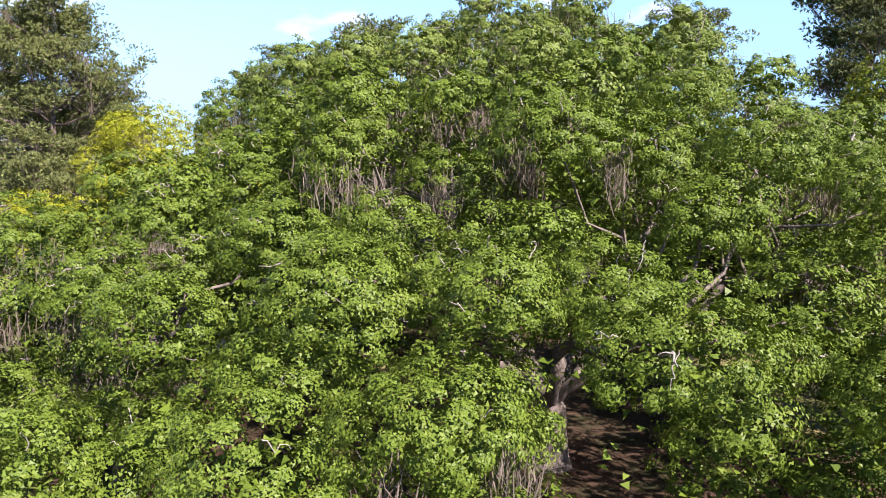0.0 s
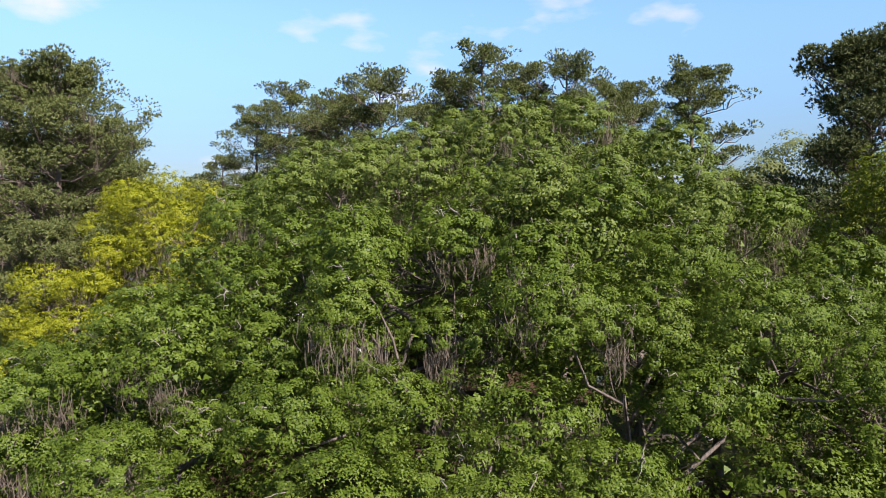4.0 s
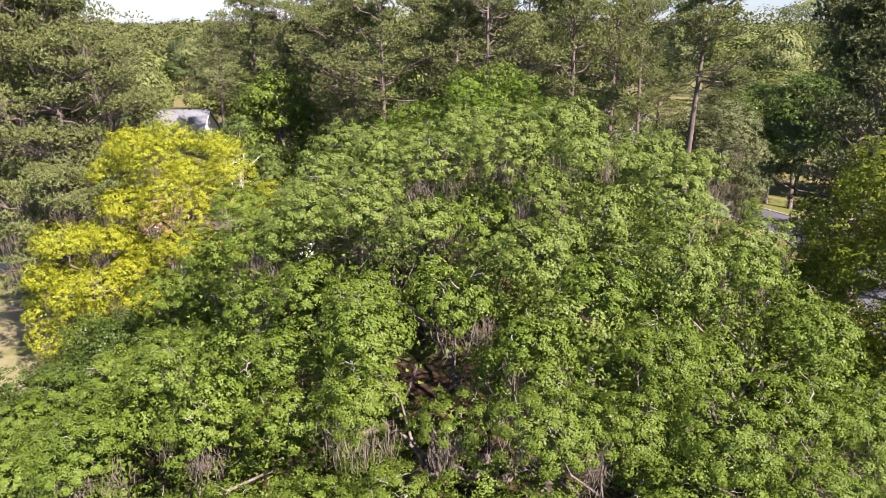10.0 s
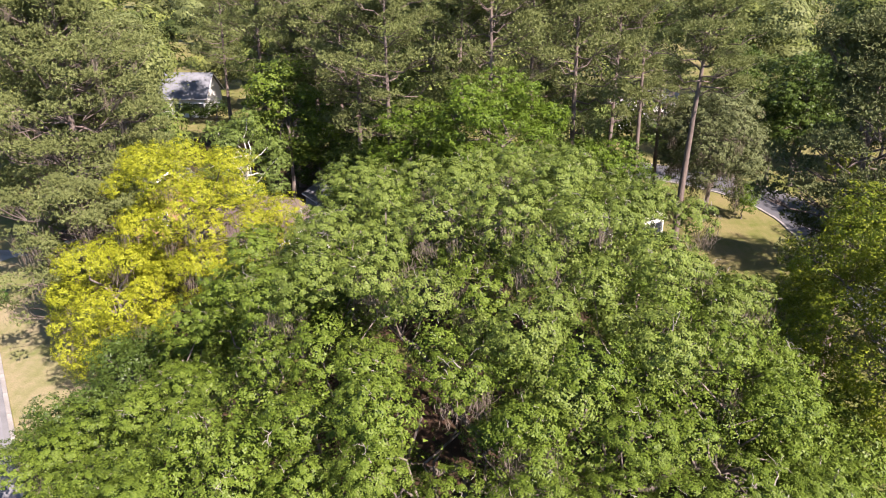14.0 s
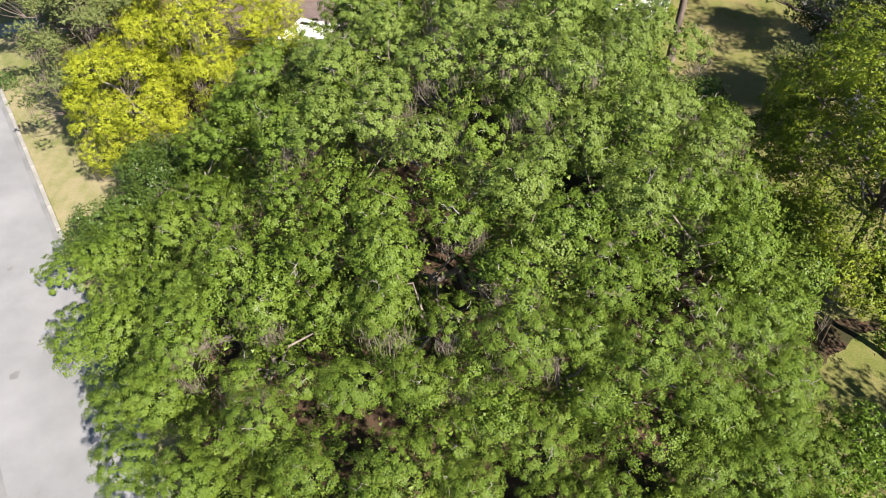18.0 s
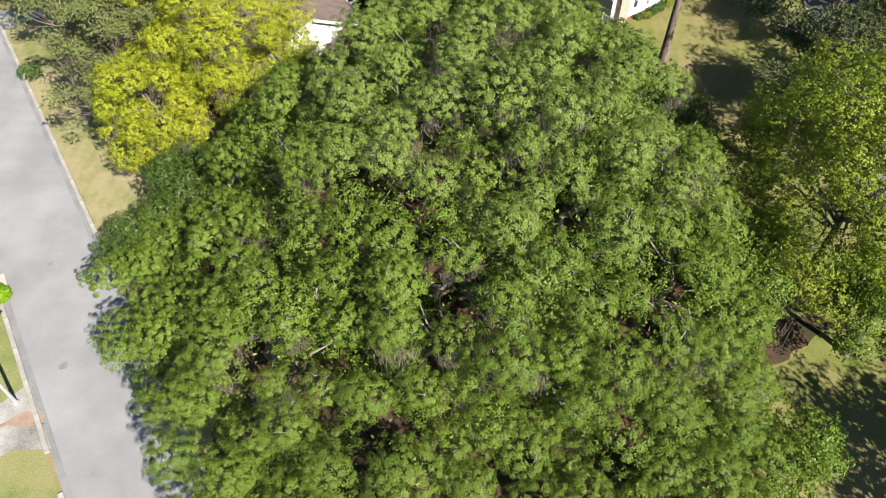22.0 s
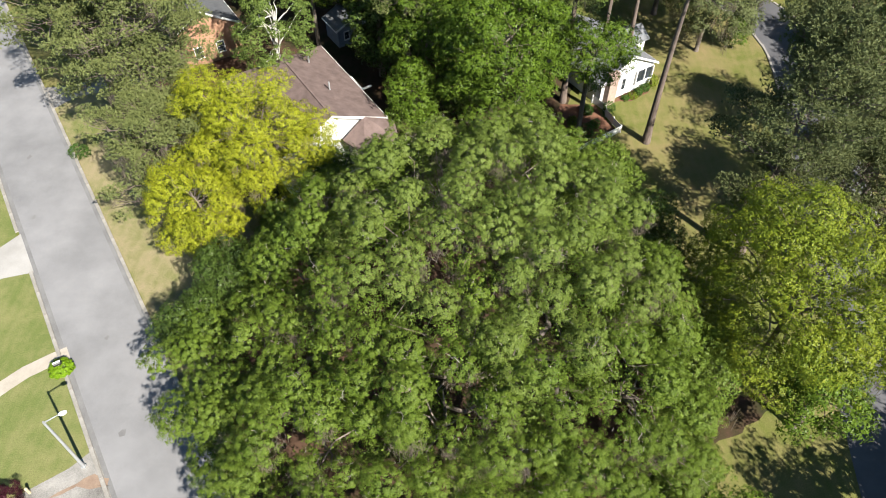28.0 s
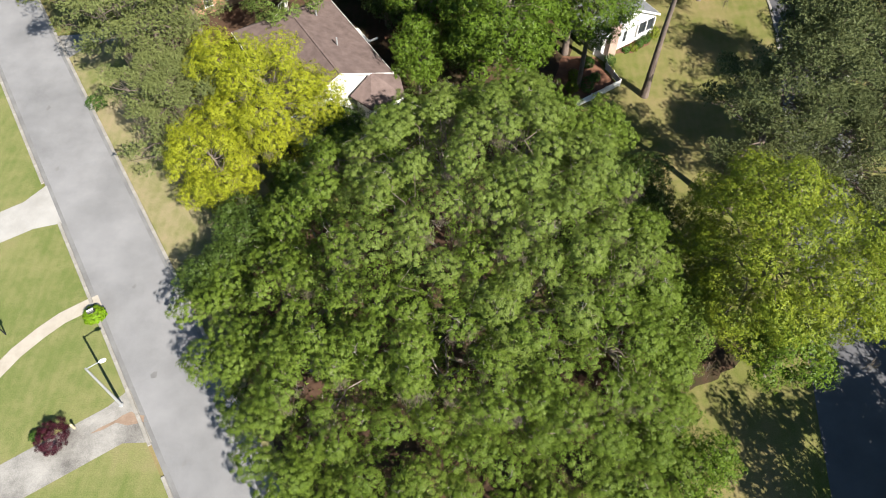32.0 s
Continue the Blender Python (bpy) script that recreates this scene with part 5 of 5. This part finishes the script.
for k, (x, y, r, h) in enumerate([(23.2, 72.0, 0.8, 1.3), (22.2, 71.1, 0.6, 0.7), (21.3, 70.3, 0.6, 0.7), (20.5, 69.6, 0.55, 0.6), (19.6, 69.2, 0.5, 0.5), (17.3, 66.6, 0.7, 1.4), (12.6, 62.2, 0.9, 1.2), (14.4, 62.6, 0.9, 1.3), (15.4, 64.0, 0.7, 1.0), (13.0, 64.2, 0.8, 1.1), (14.8, 66.4, 0.8, 1.2)]):
    shrub("garden_shrub", x, y, r, h, M_SHRUB if k % 3 else M_GUM, "leafy green garden shrub in a pine straw bed", 200 + k, "garden shrubs")
shrub("round_shrub", -41.4, 57.6, 1.0, 1.2, M_SHRUB, "clipped round green shrub at the verge", 230)
shrub("lime_shrub", -33.0, 30.6, 1.0, 0.95, M_LIME, "lime green clipped shrub round a mailbox", 231, leaf=(0.07, 0.05), n=20, per=70)
shrub("purple_shrub", -32.8, 19.1, 1.45, 1.5, M_PURPLE, "dark purple-leaved shrub on the lawn", 232, leaf=(0.07, 0.05), n=20, per=70)
shrub("low_shrub", -34.3, 19.2, 0.6, 0.7, M_SHRUB, "small green shrub beside the purple one", 233)

# ---------------------------------------------------------------- across the street
ribbon("front_walk", [(-33.2, 32.4), (-34.4, 31.6), (-36.1, 30.35), (-37.5, 28.8), (-39.0, 26.75), (-40.6, 23.6), (-43.0, 20.0), (-48, 16)], -0.68, 0.68, 0.02, M_WALK, "pale tan concrete garden walk curving over the lawn", "walk")
dv = [st(-27.8, -WIDE + 0.1)[:2], st(-22.2, -WIDE + 0.1)[:2], st(-22.8, -WIDE - 2.0)[:2], st(-23.4, -WIDE - 26)[:2], st(-27.0, -WIDE - 26)[:2], st(-26.6, -WIDE - 2.0)[:2]]
yard("driveway_1", dv, 0.024, M_CONC, "stained pale concrete driveway", "driveway", seed=10, rough=0.0)
dv = [st(-1.2, -WIDE + 0.1)[:2], st(4.6, -WIDE + 0.1)[:2], st(3.6, -WIDE - 2.5)[:2], st(3.4, -WIDE - 26)[:2], st(-0.2, -WIDE - 26)[:2], st(-0.4, -WIDE - 2.5)[:2]]
yard("driveway_2", dv, 0.024, M_CONC_PALE, "bright clean concrete driveway", "driveway", seed=11, rough=0.0)
yard("driveway_3", [st(23, 0.0)[:2], st(28, 0.0)[:2], st(26.5, 3)[:2], st(25.5, 14)[:2], st(21.5, 14)[:2], st(24, 3)[:2]], 0.024, M_CONC, "pale concrete driveway under pines", "driveway", seed=12, rough=0.0)

yard("bare_clay", [(-26.0, 21.5), (-25.4, 20.75), (-26.6, 20.75), (-28.2, 20.4), (-30.0, 19.6), (-28.4, 20.9), (-27.2, 21.7)], 0.027, M_BARE, "bare orange clay along the driveway edge", "ground", seed=14, rough=0.3)
lamp = empty("street_lamp", -28.15, 22.25, 0, 0, "tall pale steel street lamp leaning on the lawn", "street lamp")
grid_part("pole", *tube([(0, 0, -0.1), (0, 0, 2.5), (-0.05, 0.03, 5.0), (-0.1, 0.05, 7.25)], [0.13, 0.115, 0.10, 0.085], 12), M_METAL, lamp, "pale grey tapered pole", True)
grid_part("arm", *tube([(-0.1, 0.05, 7.15), (0.35, 0.25, 7.32), (0.75, 0.45, 7.45), (1.0, 0.55, 7.5)], [0.05, 0.05, 0.045, 0.045], 8), M_METAL, lamp, "thin curved arm", True)
lh = bmesh.new()
bmesh.ops.create_uvsphere(lh, u_segments=14, v_segments=8, radius=0.25, matrix=Matrix.Translation((1.15, 0.63, 7.53)) @ pose(0, 0, 0, 0, 0, 29) @ Matrix.Diagonal((1.25, 0.75, 0.5, 1)))
head = part("lamp_head", lh, M_LAMPWHITE, lamp, "white oval lamp head")
part("base_collar", box_bm(-0.17, 0.17, -0.17, 0.17, 0, 0.18, 0.03), M_METAL, lamp)
mb = empty("mailbox", -33.05, 30.6, 0, TURN_H, "black mailbox with white panel in a lime shrub", "mailbox")
part("post", box_bm(-0.06, 0.06, -0.06, 0.06, 0, 1.0, 0.01), M_TRIM, mb)
part("box", box_bm(-0.34, 0.34, -0.2, 0.2, 1.0, 1.32, 0.06), M_BLACK, mb)
part("panel", box_bm(-0.3, 0.3, -0.09, 0.09, 1.325, 1.345), M_TRIM, mb, "pale top panel")
hy = empty("marker_post", -31.5, 20.1, 0, 0, "small cream marker post on the lawn", "marker post")
hb = bmesh.new()
bmesh.ops.create_cone(hb, cap_ends=True, segments=12, radius1=0.12, radius2=0.10, depth=0.7, matrix=Matrix.Translation((0, 0, 0.34)))
part("body", hb, M_CREAM, hy)
hb = bmesh.new()
bmesh.ops.create_uvsphere(hb, u_segments=12, v_segments=6, radius=0.13, matrix=Matrix.Translation((0, 0, 0.7)))
part("cap", hb, M_CREAM, hy)

gl = empty("garden_light", -40.6, 28.5, 0, 0, "small black garden light with a white cap on the lawn", "garden light")
part("stake", box_bm(-0.05, 0.05, -0.05, 0.05, 0, 1.25, 0.01), M_BLACK, gl)
part("lantern", box_bm(-0.14, 0.14, -0.14, 0.14, 1.25, 1.55, 0.03), M_BLACK, gl)
part("cap", box_bm(-0.17, 0.17, -0.17, 0.17, 1.552, 1.60, 0.02), M_LAMPWHITE, gl, "white metal cap")

# old stains on the street
for k, (x, y, r) in enumerate([(-42.7, 48.1, 0.22), (-26.1, 25.1, 0.3), (-46.8, 57.0, 0.25), (-30.4, 34.0, 0.2), (-21.6, 17.5, 0.22)]):
    sr = np.random.default_rng(300 + k)
    ring = [(x + r * sr.uniform(0.5, 1.2) * math.cos(a), y + r * 1.6 * sr.uniform(0.5, 1.2) * math.sin(a), 0.022) for a in np.linspace(0, 2 * math.pi, 13)[:-1]]
    part("oil_stain", poly_bm(ring, 0.004), M_GRIME, street, "dark dried stain on the asphalt")
